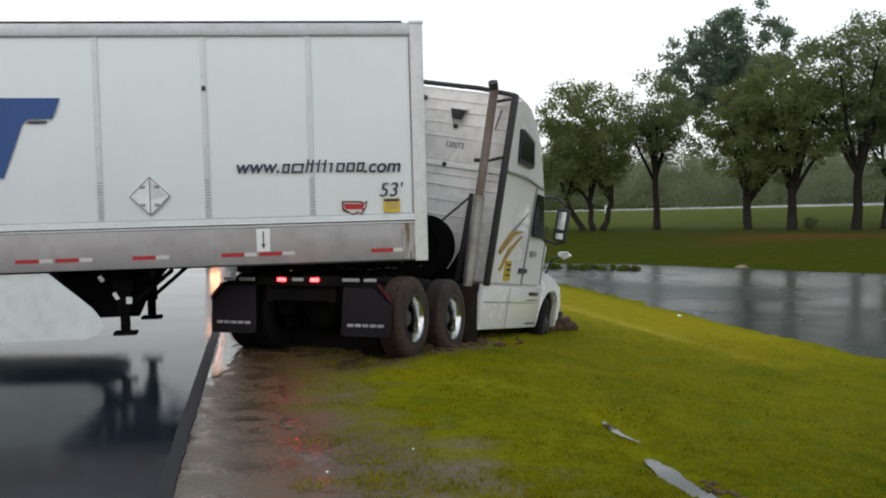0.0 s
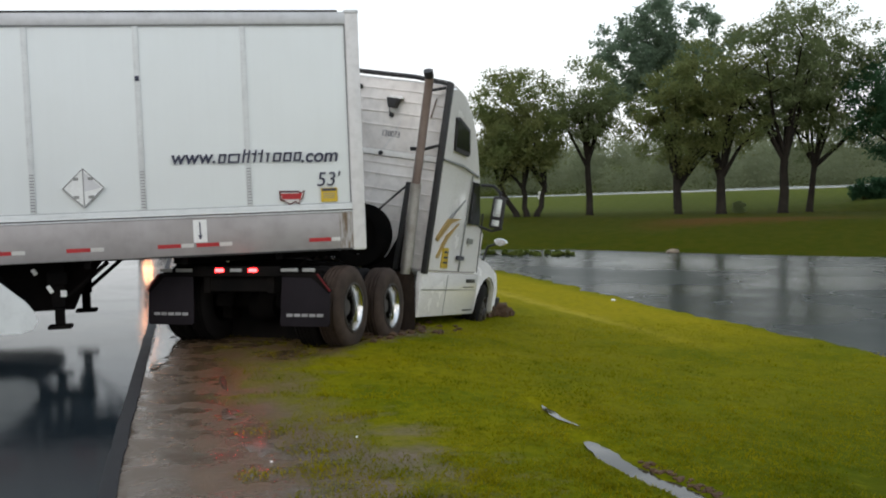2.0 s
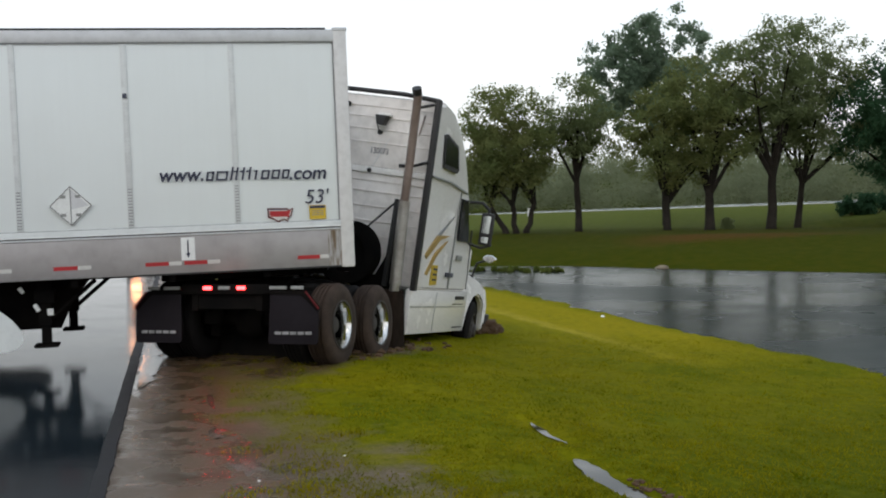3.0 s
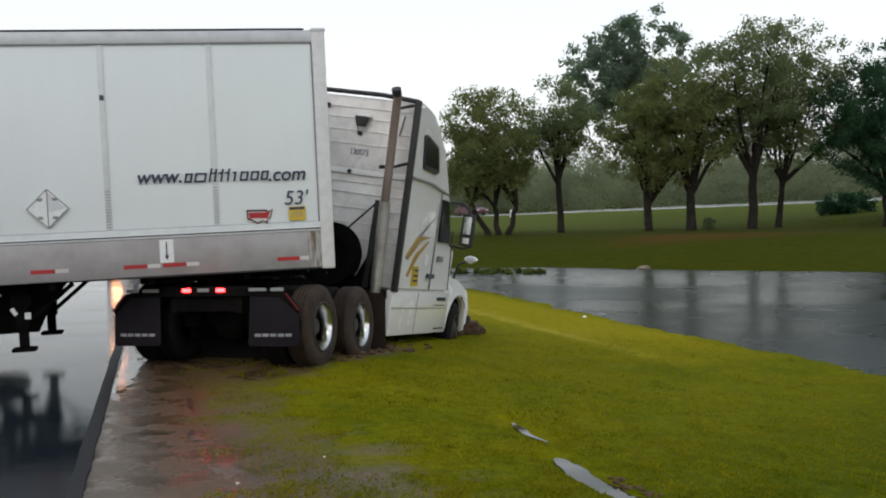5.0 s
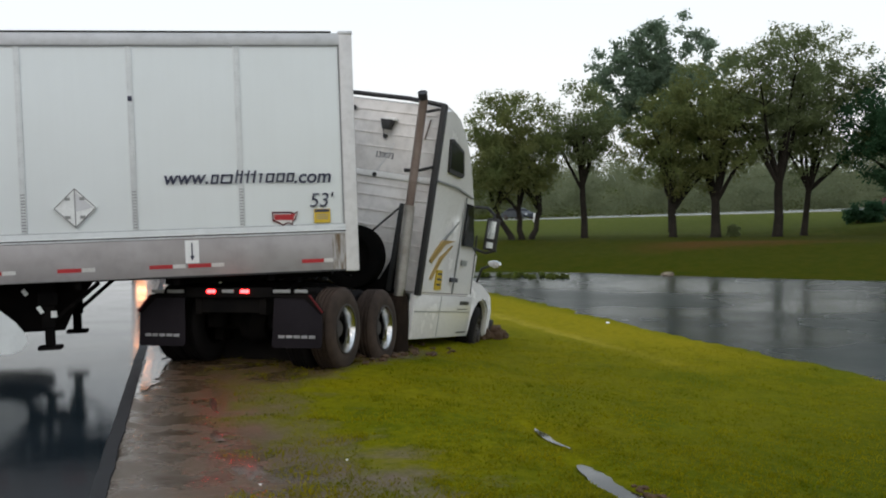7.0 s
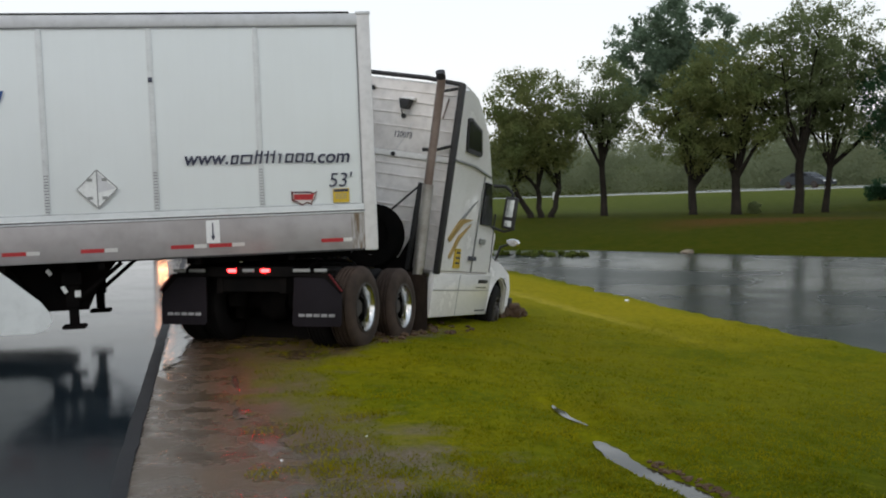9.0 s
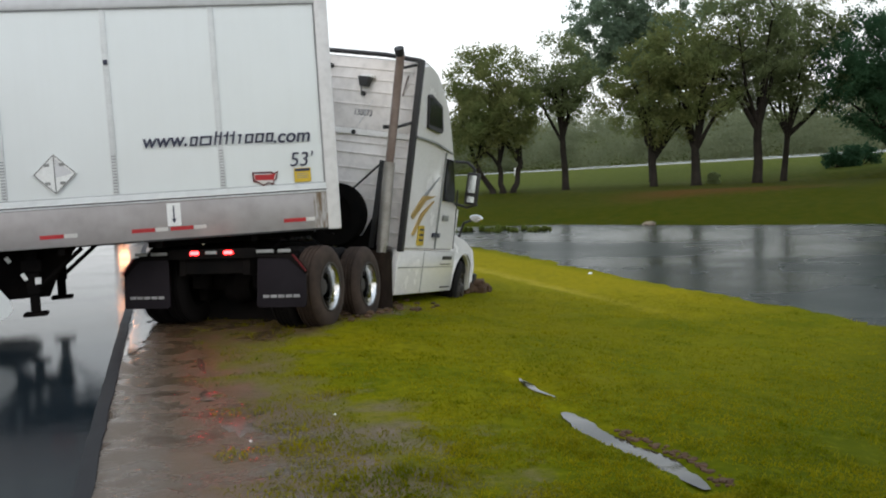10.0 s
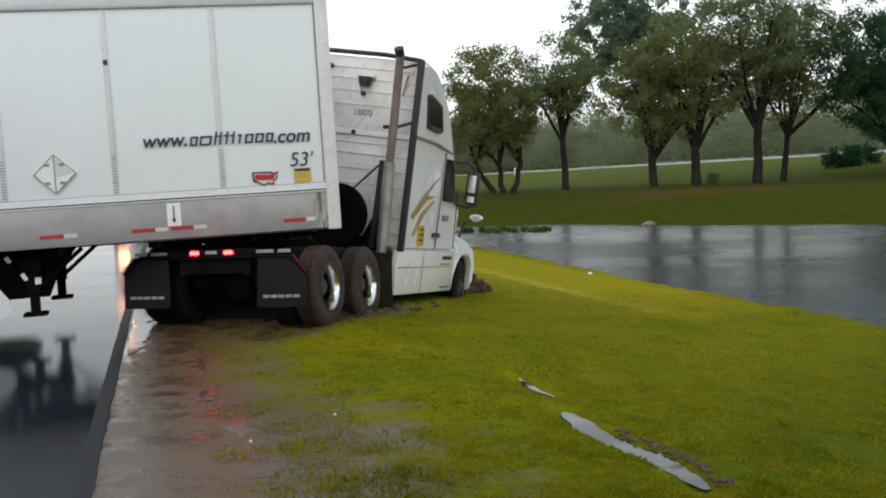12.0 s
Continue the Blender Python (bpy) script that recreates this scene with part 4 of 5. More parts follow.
def cab_body():
    line = [(2.62, 1.14), (2.62, 3.92), (2.95, 3.97), (3.35, 3.92), (3.75, 3.72), (4.15, 3.45), (4.5, 3.15), (4.78, 2.85), (4.92, 2.70), (5.08, 2.45), (5.36, 2.02), (5.5, 1.9), (5.5, 1.14)]
    bm = prism(line, "x", -1.22, 1.22)
    bmesh.ops.subdivide_edges(bm, edges=[e for e in bm.edges if abs(e.verts[0].co.x - e.verts[1].co.x) > 1], cuts=6, use_grid_fill=True)
    for v in bm.verts:
        k = max(0, (v.co.y - 4.0) / 1.5)
        if v.co.z > 1.9:
            v.co.y -= 0.22 * k * (v.co.x / 1.22) ** 2                                       # the wrap of the windscreen
        v.co.x *= 1 - 0.035 * max(0, (v.co.z - 2.6) / 1.3) - 0.05 * min(1, k)
    bmesh.ops.bevel(bm, geom=[e for e in bm.edges if e.calc_face_angle(0) > 0.9], offset=0.06, segments=3, affect='EDGES', clamp_overlap=True)
    return bm


cab = part("cab", cab_body(), M_WHITE, tractor, "white sleeper cab leaning to its right", m=LEAN)


def hood_body():
    arch = [(6.08 + 0.60 * math.cos(a), 0.50 + 0.60 * math.sin(a)) for a in np.linspace(0.05, math.pi - 0.05, 9)]
    line = [(5.46, 1.74), (6.1, 1.60), (6.7, 1.45), (7.05, 1.22), (7.2, 0.9), (7.2, 0.45), (6.72, 0.45)] + arch + [(5.42, 0.48)]
    bm = prism(line, "x", -1.2, 1.2)
    bmesh.ops.subdivide_edges(bm, edges=[e for e in bm.edges if abs(e.verts[0].co.x - e.verts[1].co.x) > 1], cuts=7, use_grid_fill=True)
    for v in bm.verts:
        t = min(1, max(0, (v.co.z - 1.15) / 0.7))
        v.co.x *= 1 - 0.30 * t - 0.10 * min(1, max(0, (v.co.y - 6.5) / 0.8))
        v.co.z -= 0.55 * max(0, abs(v.co.x) - 0.55) * t
    bmesh.ops.bevel(bm, geom=[e for e in bm.edges if e.calc_face_angle(0) > 0.8], offset=0.04, segments=2, affect='EDGES', clamp_overlap=True)
    return bm


hood = part("hood", hood_body(), M_WHITE, tractor, "white hood and front fenders", m=LEAN)
part("front_bumper", box(-1.15, 1.15, 7.1, 7.3, 0.38, 0.75, 0.05), M_PLASTIC, tractor, m=LEAN)
part("wheel_well", box(-1.1, 1.1, 5.5, 6.66, 0.75, 1.1), M_BLACK, tractor, m=LEAN)
for s in (-1, 1):
    wheel(tractor, 1.04 * s, 6.08, 0.47, s, dual=False, rubber=M_SHADETYRE, m=LEAN @ Matrix.Translation((1.04 * s, 6.08, 0.47)) @ pose(0, 0, 0, 0, 0, 8) @ Matrix.Translation((-1.04 * s, -6.08, -0.47)))
    fairing = part("side_fairing", box(s * 1.16 - 0.05, s * 1.16 + 0.05, 2.52, 5.42, 0.49, 1.16, 0.025), M_WHITE, tractor, "white fuel tank fairing", m=LEAN)
    part("fairing_seam", box(s * 1.212 - 0.003, s * 1.212 + 0.003, 2.54, 5.36, 0.895, 0.91), M_GREYINK, fairing)
    part("fairing_seam", box(s * 1.212 - 0.003, s * 1.212 + 0.003, 3.70, 3.715, 0.51, 1.14), M_GREYINK, fairing)
    part("step_slot", box(s * 1.212 - 0.006, s * 1.212 + 0.006, 4.72, 5.22, 1.02, 1.08, 0.005), M_PLASTIC, fairing, "dark step opening")
    part("step_slot", box(s * 1.212 - 0.004, s * 1.212 + 0.004, 4.62, 5.20, 0.94, 0.955), M_PLASTIC, fairing)
    part("step_slot", box(s * 1.212 - 0.004, s * 1.212 + 0.004, 4.75, 5.28, 0.55, 0.575), M_PLASTIC, fairing)
    part("fuel_tank", tube([(s * 0.82, 2.7, 0.75), (s * 0.82, 4.5, 0.75)], [0.3, 0.3], 20), M_ALU, tractor, m=LEAN)
    part("side_extender", prism([(s * 1.17, 1.14), (s * 1.25, 1.14), (s * 1.20, 3.95), (s * 1.12, 3.95)], "y", 2.50, 2.62, 0.015), M_PLASTIC, cab, "black rubber edge trim")
part("roof_trim", tube([(-1.16, 2.56, 3.93), (-0.6, 2.56, 3.975), (0.6, 2.56, 3.975), (1.16, 2.56, 3.93)], [0.035] * 4, 8), M_PLASTIC, cab, "black rubber edge trim")

# the grimy back wall of the sleeper and what hangs on it
part("back_panel", box(-1.14, 1.14, 2.595, 2.63, 2.86, 3.90, 0.015), M_DIRTYWHITE, cab, "grimy white upper back panel")
part("back_panel", box(-1.14, 1.14, 2.595, 2.63, 1.18, 2.76, 0.015), M_DIRTYWHITE, cab, "grimy white lower back panel")
part("back_ledge", box(-1.14, 1.14, 2.565, 2.62, 2.765, 2.855, 0.015), M_WHITE, cab)
for z in (1.40, 1.62, 1.84, 2.06, 2.28, 2.50, 2.66, 3.22, 3.42, 3.60, 3.76):
    part("back_rib", box(-1.12, 1.12, 2.582, 2.6, z - 0.012, z + 0.012, 0.006), M_DIRTYWHITE, cab)
work = part("work_lamp", prism([(0.25, 3.62), (0.44, 3.62), (0.40, 3.48), (0.29, 3.48)], "y", 2.42, 2.56, 0.012), M_PLASTIC, cab, "small black work lamp")
part("lamp_bracket", box(0.27, 0.47, 2.48, 2.6, 3.62, 3.66, 0.01), M_WHITE, work)
part("lamp_cable", tube([(0.27, 2.57, 3.6), (0.25, 2.57, 3.5), (0.29, 2.57, 3.38)], [0.008] * 3, 6), M_PLASTIC, work)
for x, z in ((0.31, 3.38), (0.24, 2.80), (-0.25, 3.75)):
    part("grommet", tube([(x, 2.55, z), (x, 2.60, z)], [0.035, 0.035], 12), M_PLASTIC, cab)
part("fleet_number", on_side(fitted(letters("130073", 0.13, 0.002), 0.27), 0.19, 3.06, 2.592), M_INK, cab, "dark fleet number")
for a, c in (((1.12, 2.50, 3.86), (0.86, 2.42, 3.80)), ((1.16, 2.50, 3.02), (0.80, 2.30, 2.90))):
    part("grab_bracket", tube([a, (0.95, 2.45, (a[2] + c[2]) / 2 - 0.03), c], [0.022, 0.022, 0.03], 8), M_PLASTIC, cab, "black bracket")
part("cable", tube([(0.47, 2.58, 3.30), (0.36, 2.57, 3.04), (0.25, 2.57, 2.83)], [0.004] * 3, 6), M_ALU, cab, "thin grey cable")
part("panel_handle", tube([(0.98, 2.57, 3.70), (0.93, 2.57, 3.40)], [0.012, 0.012], 6), M_RUST, cab)

stack = part("exhaust_pipe", tube([(1.0, 2.2, 2.35), (0.985, 2.2, 3.0), (0.955, 2.2, 3.90), (0.95, 2.17, 3.97)], [0.062, 0.062, 0.062, 0.066], 18), M_RUST, cab, "heat-stained steel exhaust stack")
part("stack_cap", tube([(0.95, 2.18, 3.94), (0.945, 2.12, 4.02)], [0.068, 0.07], 18), M_PLASTIC, stack)
part("heat_shield", tube([(1.05, 2.2, 1.2), (1.0, 2.2, 2.4)], [0.085, 0.08], 18), M_STEEL, stack, "grey exhaust heat shield")
part("stack_post", box(0.82, 0.88, 2.26, 2.34, 1.15, 2.42, 0.008), M_PLASTIC, stack)
part("stay_rod", tube([(0.46, 2.3, 1.97), (0.84, 2.3, 2.38)], [0.016, 0.016], 8), M_PLASTIC, stack)
part("pipe_elbow", tube([(1.05, 2.2, 1.25), (1.05, 2.2, 0.95), (0.95, 2.4, 0.75)], [0.07, 0.07, 0.07], 14), M_STEEL, stack)
spare = part("spare_wheel", tyre_bm(0.46, 0.12), M_BLACK, tractor, "dark spare tyre standing behind the cab", m=pose(0.40, 2.12, 1.50, 0, 0, 90))
# black panel added, outlined to fill the dark area behind the cab
part("fill_panel", prism([(0.30, 0.98), (1.08, 0.98), (1.06, 1.25), (0.90, 1.55), (0.86, 1.98), (0.80, 1.62), (0.66, 1.30), (0.30, 1.16)], "y", 2.36, 2.40), M_BLACK, tractor, "black panel filling the dark below the spare tyre", m=LEAN)
part("hub_plate", tube([(-0.05, 0, 0), (0.05, 0, 0)], [0.28, 0.28], 24), M_BLACK, spare)
part("quarter_fender", prism([(1.93, 0.10), (1.92, 0.52), (1.98, 0.76), (2.10, 0.92), (2.26, 0.98), (2.40, 0.96), (2.47, 0.84), (2.47, 0.10)], "x", 0.50, 1.15, 0.09), M_MUDBLACK, tractor, "mud-caked dark fender behind the cab")
for x in (-0.1, 0.05, 0.2):
    part("air_hose", tube([(x, 2.52, 1.9), (x + 0.02, 2.1, 1.4), (x - 0.05, 1.7, 1.15), (x - 0.1, 1.2, 1.3)], [0.018] * 4, 8), M_PLASTIC, tractor)

# the right and left sides of the cab
for s in (-1, 1):
    def side_plate(name, pts, out, material, label, grow=0.0, parent=None):
        def sx(y, z):
            k = min(1, max(0, (y - 4.0) / 1.5))
            return 1.22 * (1 - 0.035 * max(0, (z - 2.6) / 1.3) - 0.05 * k)
        bm = bmesh.new()
        lo = [bm.verts.new((s * (sx(y, z) - 0.02), y, z)) for y, z in pts]
        hi = [bm.verts.new((s * (sx(y, z) + out), y, z)) for y, z in pts]
        bm.faces.new(lo[::-1])
        bm.faces.new(hi)
        for i in range(len(pts)):
            j = (i + 1) % len(pts)
            bm.faces.new((lo[i], lo[j], hi[j], hi[i]))
        return part(name, bm, material, parent or cab, label)
    side_plate("sleeper_window_frame", [(2.98, 3.50), (3.12, 3.53), (3.70, 3.42), (3.86, 3.06), (3.78, 3.01), (3.10, 3.02)], 0.010, M_PLASTIC, "black window frame")
    side_plate("sleeper_window", [(3.04, 3.46), (3.14, 3.48), (3.65, 3.38), (3.79, 3.08), (3.12, 3.08)], 0.014, M_GLASS, "dark sleeper window")
    side_plate("door_window", [(4.32, 2.66), (4.66, 2.66), (5.02, 2.12), (5.04, 1.98), (4.4, 1.98)], 0.012, M_GLASS, "dark door window")
    side_plate("door_seam", [(4.22, 2.75), (4.24, 2.75), (4.24, 1.2), (4.22, 1.2)], 0.004, M_GREYINK, "")
    side_plate("door_seam", [(5.22, 2.2), (5.24, 2.2), (5.40, 1.2), (5.38, 1.2)], 0.006, M_PLASTIC, "")
    side_plate("roof_seam", [(2.66, 2.82), (2.66, 2.85), (3.6, 2.86), (4.6, 2.78), (4.6, 2.75), (3.6, 2.83)], 0.006, M_GREYINK, "")
    side_plate("gold_stripe", [(2.80, 1.66), (3.4, 2.04), (4.00, 2.34), (3.35, 1.96)], 0.005, M_GREYINK, "grey swoosh")
    side_plate("gold_stripe", [(2.82, 1.68), (3.3, 2.00), (3.92, 2.03), (3.44, 1.94), (2.92, 1.63)], 0.006, M_GOLD, "gold swoosh")
    side_plate("gold_stripe", [(2.95, 1.40), (3.3, 1.73), (3.84, 1.95), (3.38, 1.69), (3.04, 1.38)], 0.006, M_GOLD, "gold swoosh")
    sticker = side_plate("yellow_sticker", [(3.26, 1.24), (3.56, 1.25), (3.50, 1.55), (3.26, 1.54)], 0.005, M_YELLOW, "yellow warning sticker")
    for z in (1.31, 1.39, 1.47):
        side_plate("print_bar", [(3.30, z), (3.50, z), (3.50, z + 0.03), (3.30, z + 0.03)], 0.008, M_INK, "", parent=sticker)
    side_plate("door_mark", [(4.00, 1.38), (4.20, 1.38), (4.20, 1.45), (4.00, 1.45)], 0.005, M_INK, "dark printed bars")
    side_plate("door_mark", [(4.26, 1.38), (4.42, 1.38), (4.42, 1.45), (4.26, 1.45)], 0.005, M_INK, "dark printed bars")
    side_plate("door_mark", [(4.50, 1.66), (4.82, 1.66), (4.82, 1.75), (4.50, 1.75)], 0.005, M_GREYINK, "grey printed bars")
    mirror = part("mirror", box(s * 1.45 - 0.11, s * 1.45 + 0.11, 5.06, 5.16, 1.98, 2.52, 0.03), M_PLASTIC, cab, "tall black side mirror")
    part("mirror_glass", box(s * 1.45 - 0.065, s * 1.45 + 0.065, 5.05, 5.058, 2.18, 2.47), M_MIRROR, mirror, "mirror glass")
    part("mirror_glass", box(s * 1.45 - 0.065, s * 1.45 + 0.065, 5.05, 5.058, 2.02, 2.12), M_MIRROR, mirror, "small convex mirror glass")
    part("mirror_arm", tube([(s * 1.12, 5.0, 2.66), (s * 1.32, 5.08, 2.68), (s * 1.45, 5.1, 2.58), (s * 1.45, 5.1, 2.5)], [0.026] * 4, 10), M_PLASTIC, mirror)
    part("mirror_arm", tube([(s * 1.14, 5.1, 1.98), (s * 1.4, 5.1, 1.93), (s * 1.57, 5.1, 2.0)], [0.022] * 3, 10), M_PLASTIC, mirror)
    hm = part("hood_mirror", lathe([(0.0, -0.05), (0.09, -0.045), (0.11, 0.0), (0.09, 0.05), (0.0, 0.07)], 20), M_CHROME, hood, "rounded chrome hood mirror", m=pose(s * 1.30, 6.15, 1.77, 0, 0, 90) @ Matrix.Diagonal((1, 1.15, 0.62, 1)))
    part("hood_mirror_arm", tube([(s * 0.98, 6.3, 1.4), (s * 1.05, 6.25, 1.66), (s * 1.33, 6.2, 1.79)], [0.022] * 3, 10), M_PLASTIC, hood)
part("windscreen", prism([(4.95, 2.66), (5.30, 2.06), (5.33, 2.08), (4.98, 2.68)], "x", -0.95, 0.95), M_GLASS, cab, "dark windscreen")
part("sun_visor", prism([(4.6, 3.02), (5.05, 2.72), (5.07, 2.75), (4.64, 3.07)], "x", -1.0, 1.0, 0.01), M_WHITE, cab)


# ---------------------------------------------------------------- churned earth
def lump_bm(r, seed, squash=0.5):
    bm = bmesh.new()
    bmesh.ops.create_icosphere(bm, subdivisions=4, radius=1.0)
    for v in bm.verts:
        k = 1 + 0.35 * noise.noise(v.co * 1.7 + Vector((seed, 0, 0))) + 0.16 * noise.noise(v.co * 5 + Vector((0, seed, 0)))
        v.co = Vector((v.co.x * r * k, v.co.y * r * k * 0.8, v.co.z * r * k * squash))
    return bm


for i, (x, y, r) in enumerate(((0.92, 20.9, 0.24), (0.66, 20.6, 0.22), (1.12, 21.2, 0.15))):
    ob = new("earth_clod", mesh_of("earth_clod", lump_bm(r, i * 3.7, 0.75), M_EARTH))
    ob.matrix_world = pose(x, y, land(x, y) + r * 0.35, 0, 0, 40 * i)
    tagged(ob, "clod of brown earth pushed up by the front wheel", "earth", "earth clods by the wheel")
crumbs = random.Random(5)
clods = bmesh.new()
for i in range(70):
    k = crumbs.random()
    x, y = -1.5 + 1.2 * k + crumbs.uniform(-0.35, 0.5), 14.2 + 3.0 * k + crumbs.uniform(-0.4, 0.3)
    r = crumbs.uniform(0.025, 0.075)
    vs = bmesh.ops.create_icosphere(clods, subdivisions=1, radius=r)["verts"]
    for v in vs:
        v.co = Vector((v.co.x, v.co.y, v.co.z * 0.6)) * (1 + 0.4 * noise.noise(v.co * 30 + Vector((i, 0, 0)))) + Vector((x, y, land(x, y) + r * 0.2))
tagged(new("loose_mud", mesh_of("loose_mud", clods, M_EARTH)), "loose crumbs of mud beside the sunk wheels", "mud", kind="stuff")


def small_lump(name, x, y, r, squash, material, label, category, group=""):
    ob = new(name, mesh_of(name, lump_bm(r, x * 1.3, squash), material))
    ob.matrix_world = pose(x, y, max(land(x, y), WATER) + r * squash * 0.3, 0, 0, 25)
    tagged(ob, label, category, group)


M_STONE = surface("pale_stone", (0.26, 0.21, 0.15), (0.18, 0.14, 0.1), 0.8, big=3, fine=20, relief=0.4, depth=0.01)
small_lump("stone", 9.3, 45.2, 0.30, 0.32, M_STONE, "pale flat stone at the far edge of the pond", "stone")
small_lump("litter_scrap", 4.0, 26.6, 0.05, 0.6, M_SIGN, "white scrap of litter on the near shore", "litter")
for x, y in ((-2.14, 8.21), (-1.32, 7.83), (-0.76, 8.54)):
    small_lump("pebble", x, y, 0.011, 0.8, M_SIGN, "small white pebble in the muddy grass", "pebble", "pebbles in the lawn")


# ---------------------------------------------------------------- puddles in the lawn
def puddle(line, width):
    """Water lying level in a rut, just below the lawn, narrowing to its ends."""
    bm = bmesh.new()
    rows = []
    pts = [Vector(p) for p in line]
    path = [(a.lerp(c, float(k)), (c - a).normalized()) for a, c in zip(pts, pts[1:]) for k in np.linspace(0, 1, 9)[:-1]]
    for i, (p, d) in enumerate(path):
        side = Vector((d.y, -d.x))
        t = (i + 0.5) / len(path)
        w0 = width * max(0.05, math.sin(math.pi * t) ** 0.6) * (1 + 0.5 * wobble(p.x, p.y, 4.0, 5.0))
        p = p + side * 0.05 * wobble(p.x, p.y, 2.5, 1.0)
        z = open_land(p.x, p.y) - 0.046
        rows.append([bm.verts.new((p.x + side.x * w * w0, p.y + side.y * w * w0, z)) for w in (-1, 0, 1)])
    for r, q in zip(rows, rows[1:]):
        for i in range(2):
            bm.faces.new((r[i], r[i + 1], q[i + 1], q[i]))
    return bm


for line in (DIPS[0] + DIPS[1][1:], DIPS[2]):
    tagged(new("puddle", mesh_of("puddle", puddle(line, 0.15 if line is not DIPS[2] else 0.035), M_PUDDLE)), "narrow puddle in a rut of the lawn", "puddle", kind="structure")


# ---------------------------------------------------------------- torn sods along the rut
sods = bmesh.new()
lip = random.Random(21)
for a, c in zip((DIPS[0] + DIPS[1][1:])[1:], (DIPS[0] + DIPS[1][1:])[2:]):
    a, c = Vector(a), Vector(c)
    d = (c - a).normalized()
    for i in range(int((c - a).length * 60)):
        p = a.lerp(c, lip.random()) + Vector((-d.y, d.x)) * lip.uniform(0.12, 0.185)
        r = lip.uniform(0.008, 0.022)
        for v in bmesh.ops.create_icosphere(sods, subdivisions=1, radius=r)["verts"]:
            v.co = Vector((v.co.x * 1.5, v.co.y * 1.2, v.co.z * 0.8)) * (1 + 0.5 * noise.noise(v.co * 40 + Vector((i, 0, 0)))) + Vector((p.x, p.y, land(p.x, p.y) + r * 0.2))
tagged(new("torn_sods", mesh_of("torn_sods", sods, M_EARTH)), "dark torn sods along the puddle's edge", "mud", kind="stuff")


# ---------------------------------------------------------------- grass blades
def grass_blades():
    """Bent blades over the lawn nearest the camera, thinning out with distance and towards the mud."""
    r = np.random.default_rng(12)
    verts, faces = [], []
    for i in range(120000):
        y = 6.0 + 16.0 * r.random() ** 1.9
        x = -1.75 - 0.2457 * (y - 7.38) + (y * 0.72 + 2.2) * r.random()
        side = side_of_road(x, y)
        if side + 1.9 * (noise.noise(Vector((x * 2.2, y * 2.2, 0))) * 0.5) < 1.45 - 0.5 * r.random():
            continue
        if rut(x, y)[0] < 0.125 or near_shore(x, y) < 0.1:
            continue
        if noise.noise(Vector((x * 1.4, y * 1.4, 4))) < -0.25 + 0.5 * r.random() - 0.25:
            continue
        z = land(x, y)
        tuft = 0.55 + 1.5 * max(0.0, noise.noise(Vector((x * 2.6, y * 2.6, 7))) + 0.6 * noise.noise(Vector((x * 7, y * 7, 2))))
        h, a, w = r.uniform(0.012, 0.034) * tuft, r.uniform(0, 6.283), r.uniform(0.003, 0.007)
        dx, dy = math.cos(a), math.sin(a)
        b = r.uniform(1.3, 2.6) * h
        k = len(verts)
        verts += [(x - dy * w, y + dx * w, z - 0.01), (x + dy * w, y - dx * w, z - 0.01), (x + dx * b * 0.4 + dy * w * 0.7, y + dy * b * 0.4 - dx * w * 0.7, z + h * 0.7), (x + dx * b * 0.4 - dy * w * 0.7, y + dy * b * 0.4 + dx * w * 0.7, z + h * 0.7), (x + dx * b, y + dy * b, z + h)]
        faces += [(k, k + 1, k + 2, k + 3), (k + 3, k + 2, k + 4)]
    me = bpy.data.meshes.new("grass_blades")
    me.from_pydata(verts, [], faces)
    me.materials.append(M_BLADE)
    return new("grass_blades", me)


tagged(grass_blades(), "short wet blades of yellow-green grass", "grass", kind="stuff")


# ---------------------------------------------------------------- trees
def leaf_mesh(name, centres, per, spread, size, material, seed):
    """Many small bent leaf blades round the given centres, in one mesh."""
    r = np.random.default_rng(seed)
    c = np.repeat(np.array(centres), per, axis=0)
    n = len(c)
    d = r.normal(size=(n, 3))
    d /= np.linalg.norm(d, axis=1, keepdims=True)
    c = c + d * (r.random((n, 1)) ** 0.5) * spread * r.uniform(0.6, 1.25, (n, 1)) * np.array([1, 1, 0.75])
    a = r.normal(size=(n, 3))
    a /= np.linalg.norm(a, axis=1, keepdims=True)
    b = np.cross(a, r.normal(size=(n, 3)))
    b /= np.linalg.norm(b, axis=1, keepdims=True)
    up = np.cross(a, b)
    s = size * r.uniform(0.6, 1.3, (n, 1))
    v = np.stack([c - a * s, c + b * s * 0.55 + up * s * 0.15, c + a * s, c - b * s * 0.55 + up * s * 0.15], 1).reshape(-1, 3)
    me = bpy.data.meshes.new(name)
    me.from_pydata(v.tolist(), [], np.arange(4 * n).reshape(-1, 4).tolist())
    me.materials.append(material)
    return me


